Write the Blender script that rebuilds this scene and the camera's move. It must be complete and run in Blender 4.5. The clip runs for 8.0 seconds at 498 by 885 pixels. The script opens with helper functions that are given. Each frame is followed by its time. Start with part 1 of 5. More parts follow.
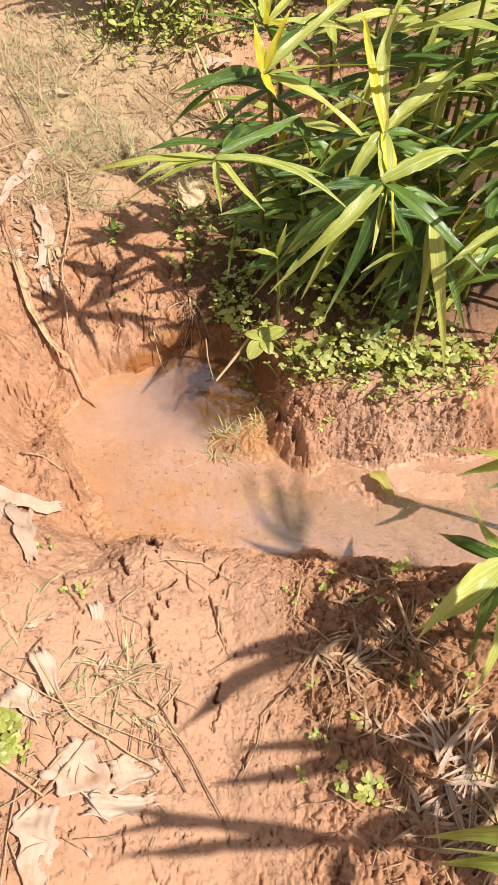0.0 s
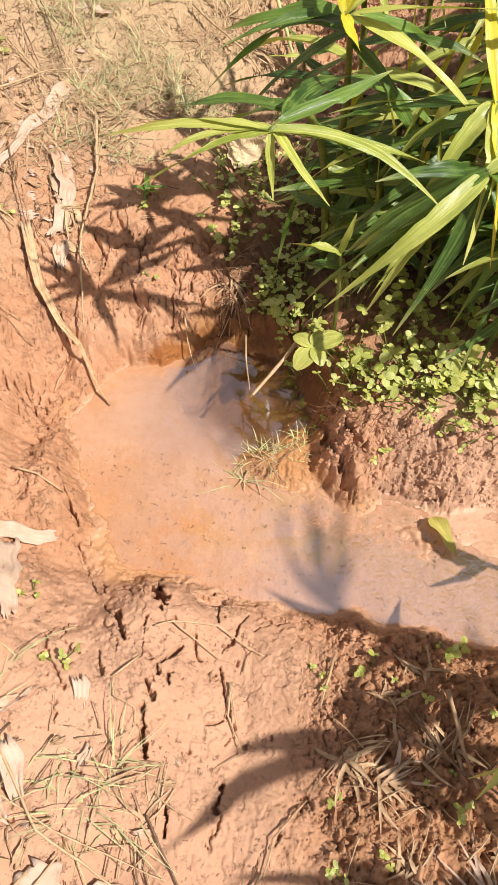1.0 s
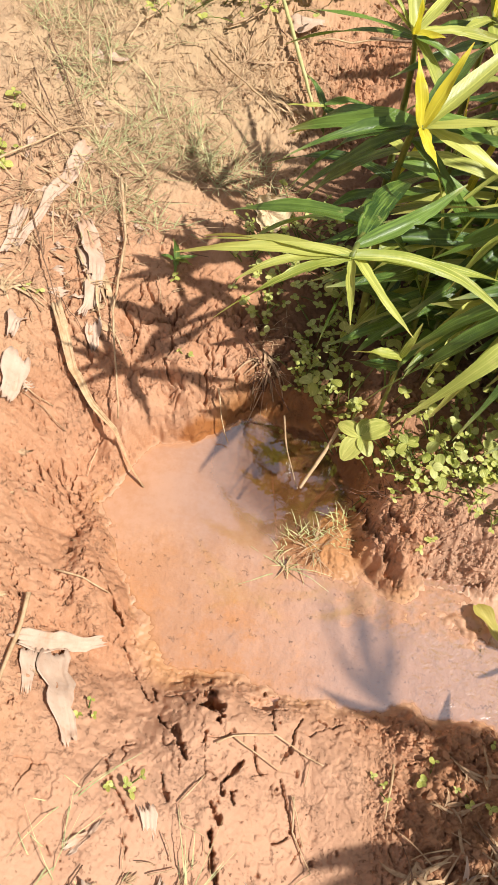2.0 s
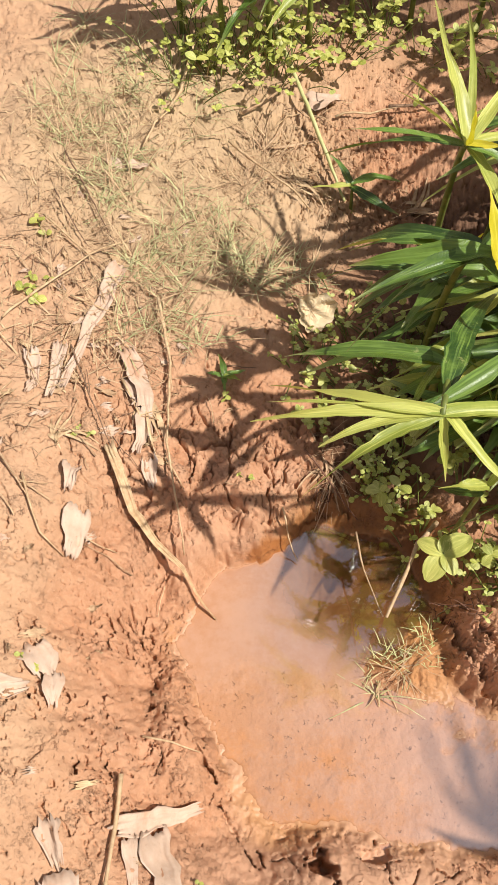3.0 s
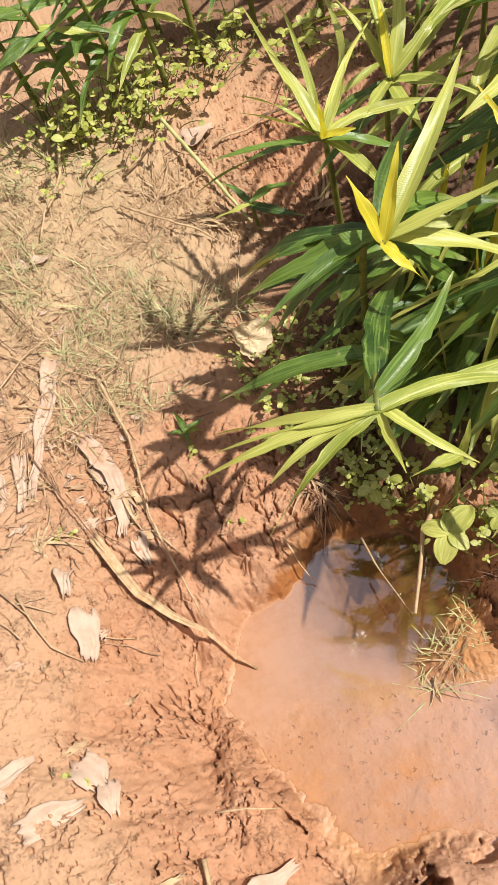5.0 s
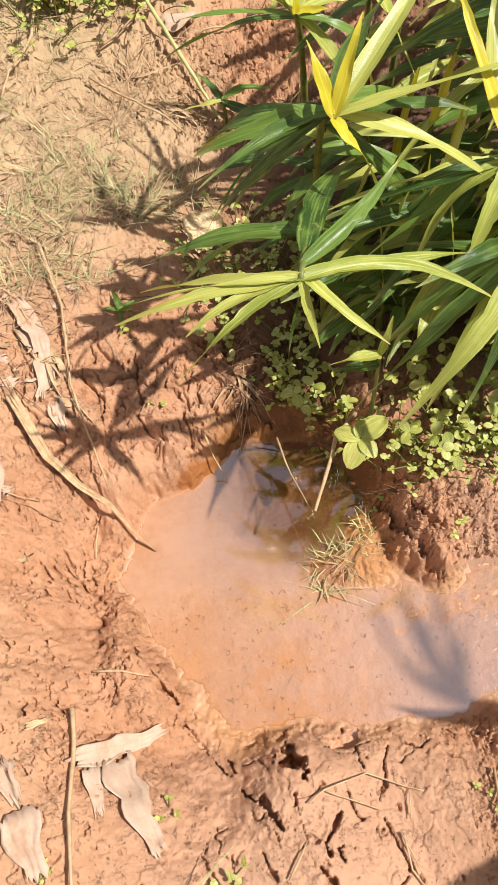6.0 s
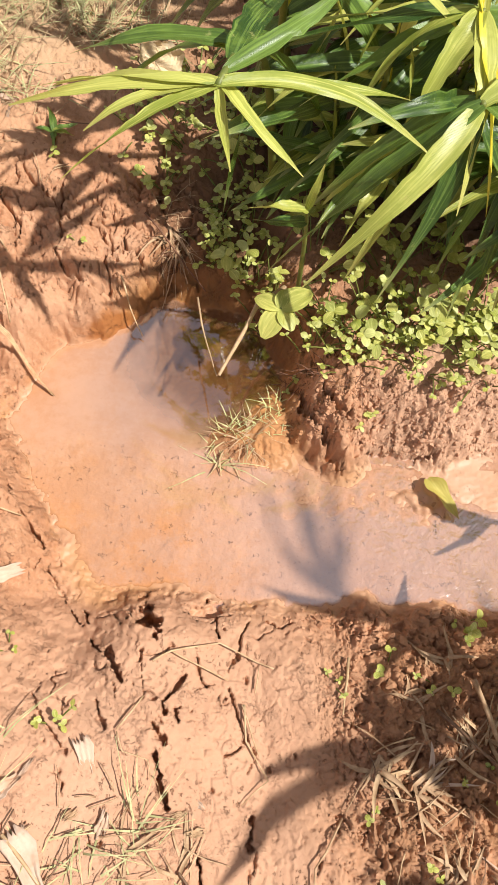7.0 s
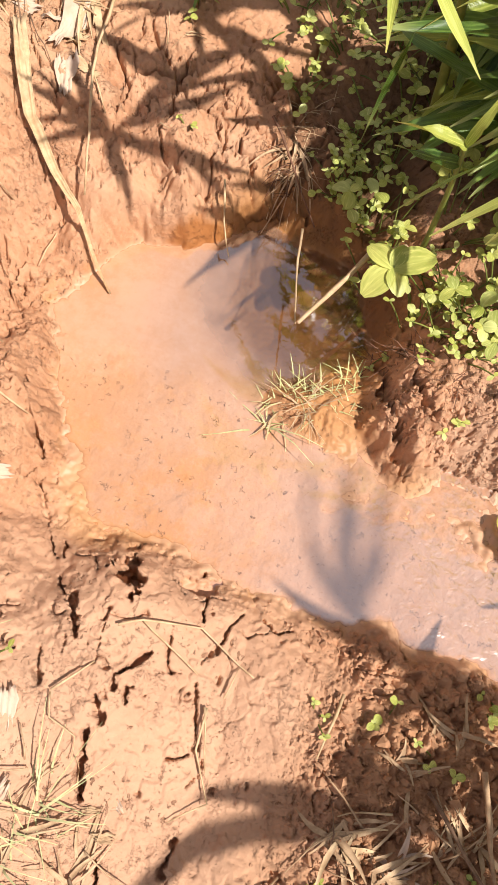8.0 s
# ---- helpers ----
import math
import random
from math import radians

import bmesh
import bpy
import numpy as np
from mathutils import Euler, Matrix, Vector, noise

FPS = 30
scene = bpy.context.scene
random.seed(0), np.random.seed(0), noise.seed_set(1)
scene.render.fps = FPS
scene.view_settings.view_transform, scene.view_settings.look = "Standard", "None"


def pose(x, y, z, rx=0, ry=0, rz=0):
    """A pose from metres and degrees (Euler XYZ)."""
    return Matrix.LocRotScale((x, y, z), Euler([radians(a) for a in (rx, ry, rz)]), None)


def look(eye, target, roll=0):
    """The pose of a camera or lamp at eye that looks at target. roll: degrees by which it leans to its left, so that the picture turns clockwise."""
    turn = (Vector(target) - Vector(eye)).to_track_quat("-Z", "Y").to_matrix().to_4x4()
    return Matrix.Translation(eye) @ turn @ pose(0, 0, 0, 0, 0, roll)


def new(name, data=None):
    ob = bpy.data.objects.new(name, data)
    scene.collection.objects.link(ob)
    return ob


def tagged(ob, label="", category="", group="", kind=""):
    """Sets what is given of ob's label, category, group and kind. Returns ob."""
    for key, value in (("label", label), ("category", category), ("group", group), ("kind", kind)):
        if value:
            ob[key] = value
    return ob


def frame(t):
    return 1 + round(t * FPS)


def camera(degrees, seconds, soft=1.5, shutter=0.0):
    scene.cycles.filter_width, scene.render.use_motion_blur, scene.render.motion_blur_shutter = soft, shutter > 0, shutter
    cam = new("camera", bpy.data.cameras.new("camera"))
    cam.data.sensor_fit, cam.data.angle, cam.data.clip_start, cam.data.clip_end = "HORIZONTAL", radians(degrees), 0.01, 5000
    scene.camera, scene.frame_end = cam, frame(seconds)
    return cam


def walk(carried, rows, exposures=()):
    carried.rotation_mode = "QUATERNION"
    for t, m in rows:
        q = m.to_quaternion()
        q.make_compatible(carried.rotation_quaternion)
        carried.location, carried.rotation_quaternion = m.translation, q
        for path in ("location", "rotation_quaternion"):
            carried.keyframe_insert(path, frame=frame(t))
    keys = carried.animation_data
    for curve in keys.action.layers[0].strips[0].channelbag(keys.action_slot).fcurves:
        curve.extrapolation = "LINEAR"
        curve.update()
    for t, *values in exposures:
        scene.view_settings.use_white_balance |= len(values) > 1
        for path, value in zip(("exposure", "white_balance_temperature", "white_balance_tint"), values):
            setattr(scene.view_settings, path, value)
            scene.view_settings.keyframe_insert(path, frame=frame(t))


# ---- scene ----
cam = camera(35.3, 8.0)
PATH = [
    (0, (0.033, 0.087, 1.271), (0.086, 1.323, -0.3), 3.5),
    (0.5, (0.043, 0.258, 1.221), (0.05, 1.442, -0.391), 4.0),
    (1, (0.037, 0.384, 1.161), (-0.008, 1.46, -0.524), 4.3),
    (1.2, (0.028, 0.405, 1.141), (-0.019, 1.45, -0.564), 4.2),
    (2.3, (-0.196, 0.604, 1.259), (-0.076, 1.629, -0.454), 10.6),
    (2.5, (-0.22, 0.635, 1.266), (-0.106, 1.692, -0.428), 8.9),
    (3, (-0.226, 0.742, 1.268), (-0.179, 1.785, -0.438), 2.2),
    (3.5, (-0.217, 0.775, 1.27), (-0.288, 1.803, -0.444), -5.5),
    (4, (-0.182, 0.789, 1.269), (-0.267, 1.872, -0.41), -14.5),
    (4.5, (-0.147, 0.788, 1.272), (-0.204, 1.89, -0.397), -20.2),
    (4.7, (-0.134, 0.781, 1.272), (-0.167, 1.889, -0.393), -21.1),
    (5.8, (-0.129, 0.69, 1.217), (-0.057, 1.697, -0.509), -10.3),
    (6, (-0.12, 0.663, 1.212), (-0.036, 1.638, -0.532), -6.6),
    (6.5, (-0.082, 0.608, 1.192), (0.025, 1.501, -0.594), -0.2),
    (7, (-0.029, 0.599, 1.116), (0.107, 1.392, -0.715), 7.5),
    (7.5, (0.009, 0.638, 1.027), (0.041, 1.351, -0.842), 9.9),
    (8, (0.0, 0.663, 0.948), (-0.023, 1.364, -0.925), 14.1),
]
walk(cam, [(t, look(eye, target, roll)) for t, eye, target, roll in PATH], [(0.0, 0.24), (1.0, 0.26), (2.5, 0.28), (3.5, 0.14), (4.5, 0.16), (6.0, 0.24), (6.8, 0.28), (7.4, 0.42), (8.0, 0.46)])

# ---------- world, sun, exposure ----------
SUN_DIR = Vector((0.646, -0.283, 1.0)).normalized()
world = bpy.data.worlds.new("world")
scene.world = world
world.use_nodes = True
wt = world.node_tree
sky = wt.nodes.new("ShaderNodeTexSky")
sky.sky_type = "NISHITA"
sky.sun_disc = False
sky.sun_elevation = math.asin(SUN_DIR.z)
sky.sun_rotation = math.atan2(SUN_DIR.x, SUN_DIR.y)
sky.dust_density = 1.4
sky.ozone_density = 0.4
wt.nodes["Background"].inputs["Strength"].default_value = 0.082
veil = wt.nodes.new("ShaderNodeMix")
veil.data_type = "RGBA"
veil.inputs[0].default_value = 0.45
veil.inputs[7].default_value = (6.8, 6.0, 5.8, 1)
wt.links.new(sky.outputs[0], veil.inputs[6])
wt.links.new(veil.outputs[2], wt.nodes["Background"].inputs["Color"])
sun_data = bpy.data.lights.new("sun", "SUN")
sun_data.energy = 5.0
sun_data.angle = radians(0.8)
sun_data.color = (1.0, 0.965, 0.92)
sun = new("sun", sun_data)
sun.matrix_world = look(SUN_DIR * 10, (0, 0, 0))


# ---------- shape of the land: z = 0 is the water ----------
# terrain begin
def ramp(a, b, v):
    s = np.clip((v - a) / (b - a), 0.0, 1.0)
    return s * s * (3 - 2 * s)


def grain(x, y, size, seed):
    """Smooth lattice noise from -1 to 1."""
    u, v = x / size + 17.3 * seed, y / size - 9.1 * seed
    i, j = np.floor(u).astype(np.int64), np.floor(v).astype(np.int64)
    f, g = u - i, v - j

    def cell(a, b, p, q):
        h = (a * 374761393 + b * 668265263 + seed * 974711) & 0xFFFFFFFF
        h = ((h ^ (h >> 13)) * 1274126177) & 0xFFFFFFFF
        h = ((h ^ (h >> 16)) * 2246822519) & 0xFFFFFFFF
        w = ((h ^ (h >> 15)) & 0xFFFF) * (6.2832 / 65536)
        return np.cos(w) * p + np.sin(w) * q

    s, t = f * f * f * (f * (f * 6 - 15) + 10), g * g * g * (g * (g * 6 - 15) + 10)
    low = cell(i, j, f, g) * (1 - s) + cell(i + 1, j, f - 1, g) * s
    high = cell(i, j + 1, f, g - 1) * (1 - s) + cell(i + 1, j + 1, f - 1, g - 1) * s
    return 1.7 * (low * (1 - t) + high * t)


def clump(x, y, size, seed):
    """Rounded lumps with sharp creases between them, 0 to 1."""
    return 1 - np.abs(grain(x, y, size, seed))


def clods(x, y, size, seed):
    """Cells of uneven shape: 0 on the cracks between them, up to 1 in the middle."""
    u, v = x / size, y / size
    i, j = np.floor(u).astype(np.int64), np.floor(v).astype(np.int64)
    one, two = np.full(x.shape, 9.0), np.full(x.shape, 9.0)
    for a in (-1, 0, 1):
        for b in (-1, 0, 1):
            h = ((i + a) * 374761393 + (j + b) * 668265263 + seed * 974711) & 0xFFFFFFFF
            h = ((h ^ (h >> 13)) * 1274126177) & 0xFFFFFFFF
            h = ((h ^ (h >> 16)) * 2246822519) & 0xFFFFFFFF
            d = np.hypot(i + a + (h & 0xFFF) / 4096 - u, j + b + ((h >> 12) & 0xFFF) / 4096 - v)
            two = np.minimum(two, np.maximum(one, d))
            one = np.minimum(one, d)
    return two - one


SHORE = [(-.295, 1.18), (-.237, 1.264), (-.169, 1.274), (-.123, 1.311), (-.06, 1.345), (.055, 1.32), (.106, 1.226), (.118, 1.17), (.11, 1.07),
         (.18, 1.017), (.245, 1.045), (.333, 1.035), (.45, 1.06), (.75, 1.10), (1.3, 1.15), (1.3, .82), (.75, .79), (.40, .805), (.244, .819),
         (.212, .832), (.161, .81), (.121, .824), (.025, .844), (-.072, .86), (-.168, .862), (-.215, .90), (-.273, 1.03), (-.322, 1.13)]


def shore_distance(x, y):
    """Metres outside the water's edge; negative in the water."""
    d2, inside = np.full(x.shape, 1e9), np.zeros(x.shape, bool)
    for (ax, ay), (bx, by) in zip(SHORE, SHORE[1:] + SHORE[:1]):
        ex, ey = bx - ax, by - ay
        s = np.clip(((x - ax) * ex + (y - ay) * ey) / (ex * ex + ey * ey), 0, 1)
        d2 = np.minimum(d2, (x - ax - s * ex) ** 2 + (y - ay - s * ey) ** 2)
        cross = (ay > y) != (by > y)
        inside ^= cross & (x < ex * (y - ay) / (ey if ey else 1e-9) + ax)
    return np.sqrt(d2) * np.where(inside, -1, 1)


def bump_at(x, y, cx, cy, rx, ry):
    return np.exp(-((x - cx) / rx) ** 2 - ((y - cy) / ry) ** 2)


CRACKS = [  # width, depth, way
    (.0042, .045, ((-.266, .944), (-.258, .933), (-.248, .916))), (.0055, .050, ((-.242, .883), (-.232, .861), (-.213, .836))), (.0028, .030, ((-.205, .826), (-.190, .806))),
    (.0045, .040, ((-.173, .779), (-.158, .766))), (.012, .050, ((-.126, .814), (-.110, .817), (-.092, .815))), (.0085, .055, ((-.094, .812), (-.091, .800), (-.085, .780))),
    (.011, .040, ((-.036, .822), (-.018, .826), (-.003, .827))), (.0045, .04, ((-.010, .815), (-.008, .800), (-.004, .778))),
    (.0060, .05, ((-.153, .763), (-.141, .742), (-.132, .721))), (.0036, .03, ((-.106, .756), (-.106, .745))),
    (.0052, .05, ((-.053, .729), (-.063, .711), (-.076, .695), (-.072, .681))), (.0052, .04, ((-.057, .685), (-.060, .674))), (.0048, .05, ((-.089, .668), (-.083, .655), (-.074, .644))),
    (.0062, .06, ((-.086, .632), (-.080, .601), (-.076, .576))), (.0030, .03, ((-.034, .748), (-.030, .730), (-.022, .713))),
    (.0034, .03, ((.010, .712), (.012, .690), (.018, .666), (.026, .648))), (.0022, .02, ((.039, .800), (.024, .770), (.007, .734))), (.0028, .03, ((-.003, .632), (.020, .641))),
    (.0045, .05, ((-.040, .523), (-.036, .488))), (.0045, .04, ((.031, .558), (.025, .525))), (.0030, .03, ((-.19, .828), (-.175, .807))), (.0030, .03, ((.019, .753), (.034, .791))),
    (.0035, .02, ((-.235, .71), (-.22, .675), (-.19, .64))), (.0040, .03, ((-.16, .70), (-.150, .67))), (.0030, .03, ((.06, .80), (.075, .792), (.10, .797))),
    (.010, .050, ((.125, 1.170), (.140, 1.125), (.152, 1.085), (.172, 1.045), (.186, 1.022))),
    (.008, .045, ((.165, 1.135), (.180, 1.095), (.206, 1.066), (.245, 1.046))), (.008, .06, ((.250, 1.046), (.290, 1.043), (.34, 1.050))),
    (.007, .02, ((-.455, .87), (-.447, .84), (-.44, .80))),
]


def land(x, y):
    x, y = np.asarray(x, float), np.asarray(y, float)
    wx = x + .012 * grain(x, y, .09, 3) + .006 * grain(x, y, .035, 4) + .003 * grain(x, y, .012, 41)
    wy = y + .012 * grain(x, y, .09, 5) + .006 * grain(x, y, .035, 6) + .003 * grain(x, y, .012, 42)
    d = shore_distance(wx, wy)
    front = ramp(.97, .84, y)
    right = ramp(.04, .14, x) * ramp(.95, 1.04, y) * (1 - ramp(1.5, 1.9, y))
    left = (1 - front) * (1 - right)
    h_front = np.where(x < .05, .044 - .34 * (x - .05), .044 + .13 * (x - .05))
    h_front = np.clip(h_front, .04, .26)
    west = ramp(-.26, -.36, x) * ramp(1.5, 1.2, y)
    h_left = np.clip(.19 - .20 * (x + .25), .09, .27) + .03 * west
    height = front * h_front + right * .125 + left * h_left
    width = front * (.045 + .09 * ramp(-.08, -.24, x)) + right * .048 + left * (.092 + .05 * west)
    out = np.maximum(d, 0)
    # the back bank is a low steep lip with a gentle slope above it
    lip = left * (1 - west)
    low = np.clip(.040 + .040 * grain(x, y, .07, 105) + .012 * grain(x, y, .03, 106), .010, .09)
    slope = low * (1 - np.exp(-(out / .019) ** 1.7)) + (h_left - low) * (1 - np.exp(-out / .125))
    steep = 1.25 + .75 * west + .75 * front * ramp(-.06, -.2, x)
    z = height * (1 - np.exp(-(out / width) ** steep)) * (1 - lip) + slope * lip - np.minimum(.045 - .034 * ramp(.02, .16, x), (.16 + .25 * ramp(1.10, 1.25, y) + .12 * front) * np.maximum(-d, 0))
    # rising ground behind and far around
    z = z + ramp(.25, 1.0, d) * 0.02
    back = y + .10 * grain(x, y, .35, 8) + .35 * np.clip(x + .1, 0, .5)
    z = z + .070 * ramp(2.16, 2.50, back) * ramp(-.75, -.25, x) + .28 * ramp(2.55, 3.4, y)
    z = z - .05 * bump_at(x, y, .10, 2.08, .16, .12) - .035 * bump_at(x, y, .02, 1.93, .12, .10)
    # the little iron-stained mound with its tuft, and islands of silt
    z = z + .022 * bump_at(x, y, .088, 1.10, .040, .055) + .030 * bump_at(x, y, .025, 1.085, .05, .032)
    z = z + .016 * bump_at(x, y, .31, .965, .05, .035) * (.6 + .9 * grain(x, y, .02, 9)) + .014 * bump_at(x, y, .45, .98, .12, .05)
    z = z + .007 * bump_at(x, y, -.10, .93, .12, .05)
    z = z + bump_at(x, y, .075, 1.095, .055, .06) * (.010 * (clump(x, y, .022, 110) - .6) + .006 * (clump(x, y, .009, 111) - .6))
    # soaked silt that stands level with the water: beside the puddle and along the foot of the bank
    swing = .05 * grain(x, y, .11, 96) + .02 * grain(x, y, .03, 97)
    shelf = ramp(.925, .965, y + .5 * swing) * ramp(.04, .11, x + .5 * swing)
    level = np.clip(ramp(1.16, 1.06, y + swing) * ramp(.09, .03, x + .6 * swing) + shelf, 0, 1)
    level = level * ramp(.004, -.020, d)
    silt_top = -.0026 + .0014 * grain(x, y, .055, 98) + .0011 * grain(x, y, .016, 99) + .0007 * grain(x, y, .006, 100) + shelf * (.0012 + .0016 * grain(x, y, .035, 107) + .0005 * grain(x, y, .009, 108))
    z = z * (1 - level) + np.maximum(z, silt_top) * level
    # a slab that broke off the bank
    z = z + .016 * ramp(.25, .75, bump_at(x, y, .205, 1.055, .034, .045) + .15 * grain(x, y, .03, 92))
    # cracks and holes
    near = (np.abs(x) < .6) & (y > .4) & (y < 1.3)
    if np.any(near):
        xs, ys = (x + .004 * grain(x, y, .03, 14) + .002 * grain(x, y, .010, 15))[near], (y + .004 * grain(x, y, .03, 16) + .002 * grain(x, y, .010, 17))[near]
        cut = np.zeros(np.shape(xs))
        for w, deep, way in CRACKS:
            d2 = np.full(np.shape(xs), 9.0)
            for (ax, ay), (bx, by) in zip(way, way[1:]):
                ex, ey = bx - ax, by - ay
                s = np.clip(((xs - ax) * ex + (ys - ay) * ey) / (ex * ex + ey * ey), 0, 1)
                d2 = np.minimum(d2, (xs - ax - s * ex) ** 2 + (ys - ay - s * ey) ** 2)
            ragged = w * (.50 + .75 * grain(xs, ys, .020, 12) + .55 * grain(xs, ys, .006, 13))
            cut = np.maximum(cut, .50 * deep * np.clip(3.0 * (1.1 - np.sqrt(d2) / np.maximum(ragged, .0012)), 0, 1))
        z = np.array(z)
        z[near] -= cut
    # away from the puddle the land evens out
    far = ramp(.9, 2.4, np.hypot(x - .1, (y - 1.3) * .8))
    z = z * (1 - far) + (.24 + .10 * ramp(1.5, 3.5, y) + .05 * grain(x, y, 1.4, 93) + .25 * grain(x, y, 14.0, 94)) * far
    # trodden smooth on the near bank, pitted on the left one, broken into clods above the puddle, crumbled where it was dug
    dry = ramp(-.012, .02, d) * (1 - .92 * ramp(.35, .95, far))
    trod = front * ramp(.17, .11, x + .03 * grain(x, y, .05, 19))
    churn = .25 + .75 * ramp(-.25, .45, grain(x, y, .16, 20))
    dug = (1 - far) * np.clip(1.25 * ramp(.12, .19, x + .02 * grain(x, y, .04, 18)) * ramp(.835, .79, y) + right * ramp(.16, .02, d) * ramp(.10, .17, x) + ramp(.25, .1, np.abs(y - 2.1)) * ramp(-.25, -.05, x), 0, 1)
    broken = np.clip(1.25 * bump_at(x, y, -.17, 1.40, .17, .085) + .9 * bump_at(x, y, -.07, 1.43, .08, .05) + .5 * bump_at(x, y, -.36, 1.36, .14, .10), 0, 1)
    tread = np.clip(1.1 * bump_at(x, y, -.40, 1.07, .16, .17) + .5 * bump_at(x, y, -.36, 1.24, .09, .05) + .5 * bump_at(x, y, -.50, .85, .15, .15), 0, 1)
    lx, ly = x + .012 * grain(x, y, .045, 112) + .004 * grain(x, y, .014, 114), y + .012 * grain(x, y, .045, 113) + .004 * grain(x, y, .014, 115)
    z = z + dry * (.0085 * grain(x, y, .11, 21) + .0045 * churn * (1 - .5 * trod) * grain(x, y, .045, 22)
                   + .016 * dug * (clump(lx, ly, .034, 23) - .6) + .010 * dug * (clump(lx * 1.25, ly, .016, 24) - .6))
    # crust that broke into plates with crisp edges
    for size, step, seed in ((.13, .0042, 51), (.075, .0036, 52), (.040, .0026, 53)):
        f = grain(x, y, size, seed) + .45 * grain(x, y, size * .3, seed + 10) + .22 * grain(x, y, size * .12, seed + 20)
        z = z + dry * (.35 + .65 * churn) * (1 + .6 * tread) * step * ramp(-.008, .008, f) * ramp(-.2, .25, grain(x, y, size * 1.7, seed + 30))
    # heel marks and pits with steep walls, grouped and drawn out along the slope
    tx, ty = x + .010 * grain(x, y, .04, 69) + .003 * grain(x, y, .009, 68), y + .3 * x + .016 * grain(x, y, .05, 70)
    group = .40 * grain(x, y, .07, 67)
    for size, deep, seed, edge in ((.020, .016, 66, .74), (.012, .012, 65, .68), (.008, .009, 64, .66)):
        tick = grain(tx * 1.1, ty * .72, size, seed) + .22 * grain(x, y, size * .4, seed + 40) + group
        z = z - dry * deep * ramp(edge, edge + .05, tick) * np.clip(.08 * (1 - trod) + tread, 0, 1)
    # clods pressed apart, with open joints between them
    cx, cy = x + .012 * grain(x, y, .035, 71) + .004 * grain(x, y, .009, 72), y + .012 * grain(x, y, .035, 73) + .004 * grain(x, y, .009, 74)
    for size, deep, seed, wide in ((.070, .024, 81, .10), (.036, .011, 82, .12), (.016, .004, 83, .18)):
        joint = 1 - ramp(.015, wide, clods(cx * 1.2, cy, size, seed))
        z = z - dry * np.clip(.75 * dug * (size < .05) + broken, 0, 1) * deep * joint * ramp(-.25, .05, grain(x, y, size * 1.8, seed + 5))
        z = z + dry * broken * .35 * size * (grain(cx, cy, size * .9, seed + 8) * .30)
    # hair cracks on the smooth clay: a few joints of wide cells
    hx, hy = x + .020 * grain(x, y, .06, 31) + .006 * grain(x, y, .015, 32), y + .020 * grain(x, y, .06, 33) + .006 * grain(x, y, .015, 34)
    hair = (1 - ramp(.006, .028, clods(hx, hy, .085, 35))) * ramp(.15, .38, grain(x, y, .045, 36))
    z = z - dry * (1 - far) * .010 * hair
    # washed-out hollows at the water's edge
    for hx, hy, ax, ay, deep in ((-.103, .803, .022, .013, .055), (-.020, .818, .022, .010, .045)):
        z = np.maximum(z - deep * ramp(.38, .60, bump_at(x, y, hx, hy, ax, ay) + .22 * grain(x, y, .015, 86)), np.minimum(z, .004))
    # small crisp nicks where clay lifted away
    px, py = x + .008 * grain(x, y, .025, 75), y + .008 * grain(x, y, .025, 76)
    nick = grain(px, py * .6, .013, 77) + .3 * grain(x, y, .006, 79) + .55 * grain(x, y, .075, 78)
    z = z - dry * (1 - far) * (.012 - .004 * trod) * ramp(.98, 1.06, nick)
    z = np.where(out > .012, np.maximum(z, .0045 + .0025 * grain(x, y, .03, 91) + .0015 * grain(x, y, .01, 95)), z)
    z = z + (.0006 + .0006 * dry * (1 - .6 * trod)) * grain(x, y, .007, 25) + ramp(.02, -.012, d) * (1 - level) * (.0016 * grain(x, y, .03, 26) + .0008 * grain(x, y * 1.6, .012, 28))
    # crumbs along the rim
    rim = np.exp(-(d / .035) ** 2) * front
    z = z + rim * ramp(-.01, .01, d) * (.0010 * grain(x, y, .014, 29) + .0010 * grain(x, y, .0065, 30))
    return z
# terrain end



# ---------- materials ----------
def material(name):
    m = bpy.data.materials.new(name)
    m.use_nodes = True
    t = m.node_tree
    return m, t, t.nodes["Principled BSDF"]


def node(t, kind, **values):
    n = t.nodes.new(kind)
    for key, value in values.items():
        n.inputs[key.replace("_", " ")].default_value = value
    return n


def noise_at(t, vector, scale, detail=4.0, rough=0.6):
    n = node(t, "ShaderNodeTexNoise", Scale=scale, Detail=detail, Roughness=rough)
    t.links.new(vector, n.inputs["Vector"])
    return n.outputs["Fac"]


def ramp_node(t, fac, stops):
    n = t.nodes.new("ShaderNodeValToRGB")
    while len(n.color_ramp.elements) < len(stops):
        n.color_ramp.elements.new(0.5)
    for e, (at, colour) in zip(n.color_ramp.elements, stops):
        e.position, e.color = at, (*colour, 1)
    t.links.new(fac, n.inputs["Fac"])
    return n.outputs["Color"]


def remap(t, value, a, b, c=0.0, d=1.0):
    n = t.nodes.new("ShaderNodeMapRange")
    n.interpolation_type = "SMOOTHSTEP"
    for key, v in zip(("From Min", "From Max", "To Min", "To Max"), (a, b, c, d)):
        n.inputs[key].default_value = v
    t.links.new(value, n.inputs["Value"])
    return n.outputs["Result"]


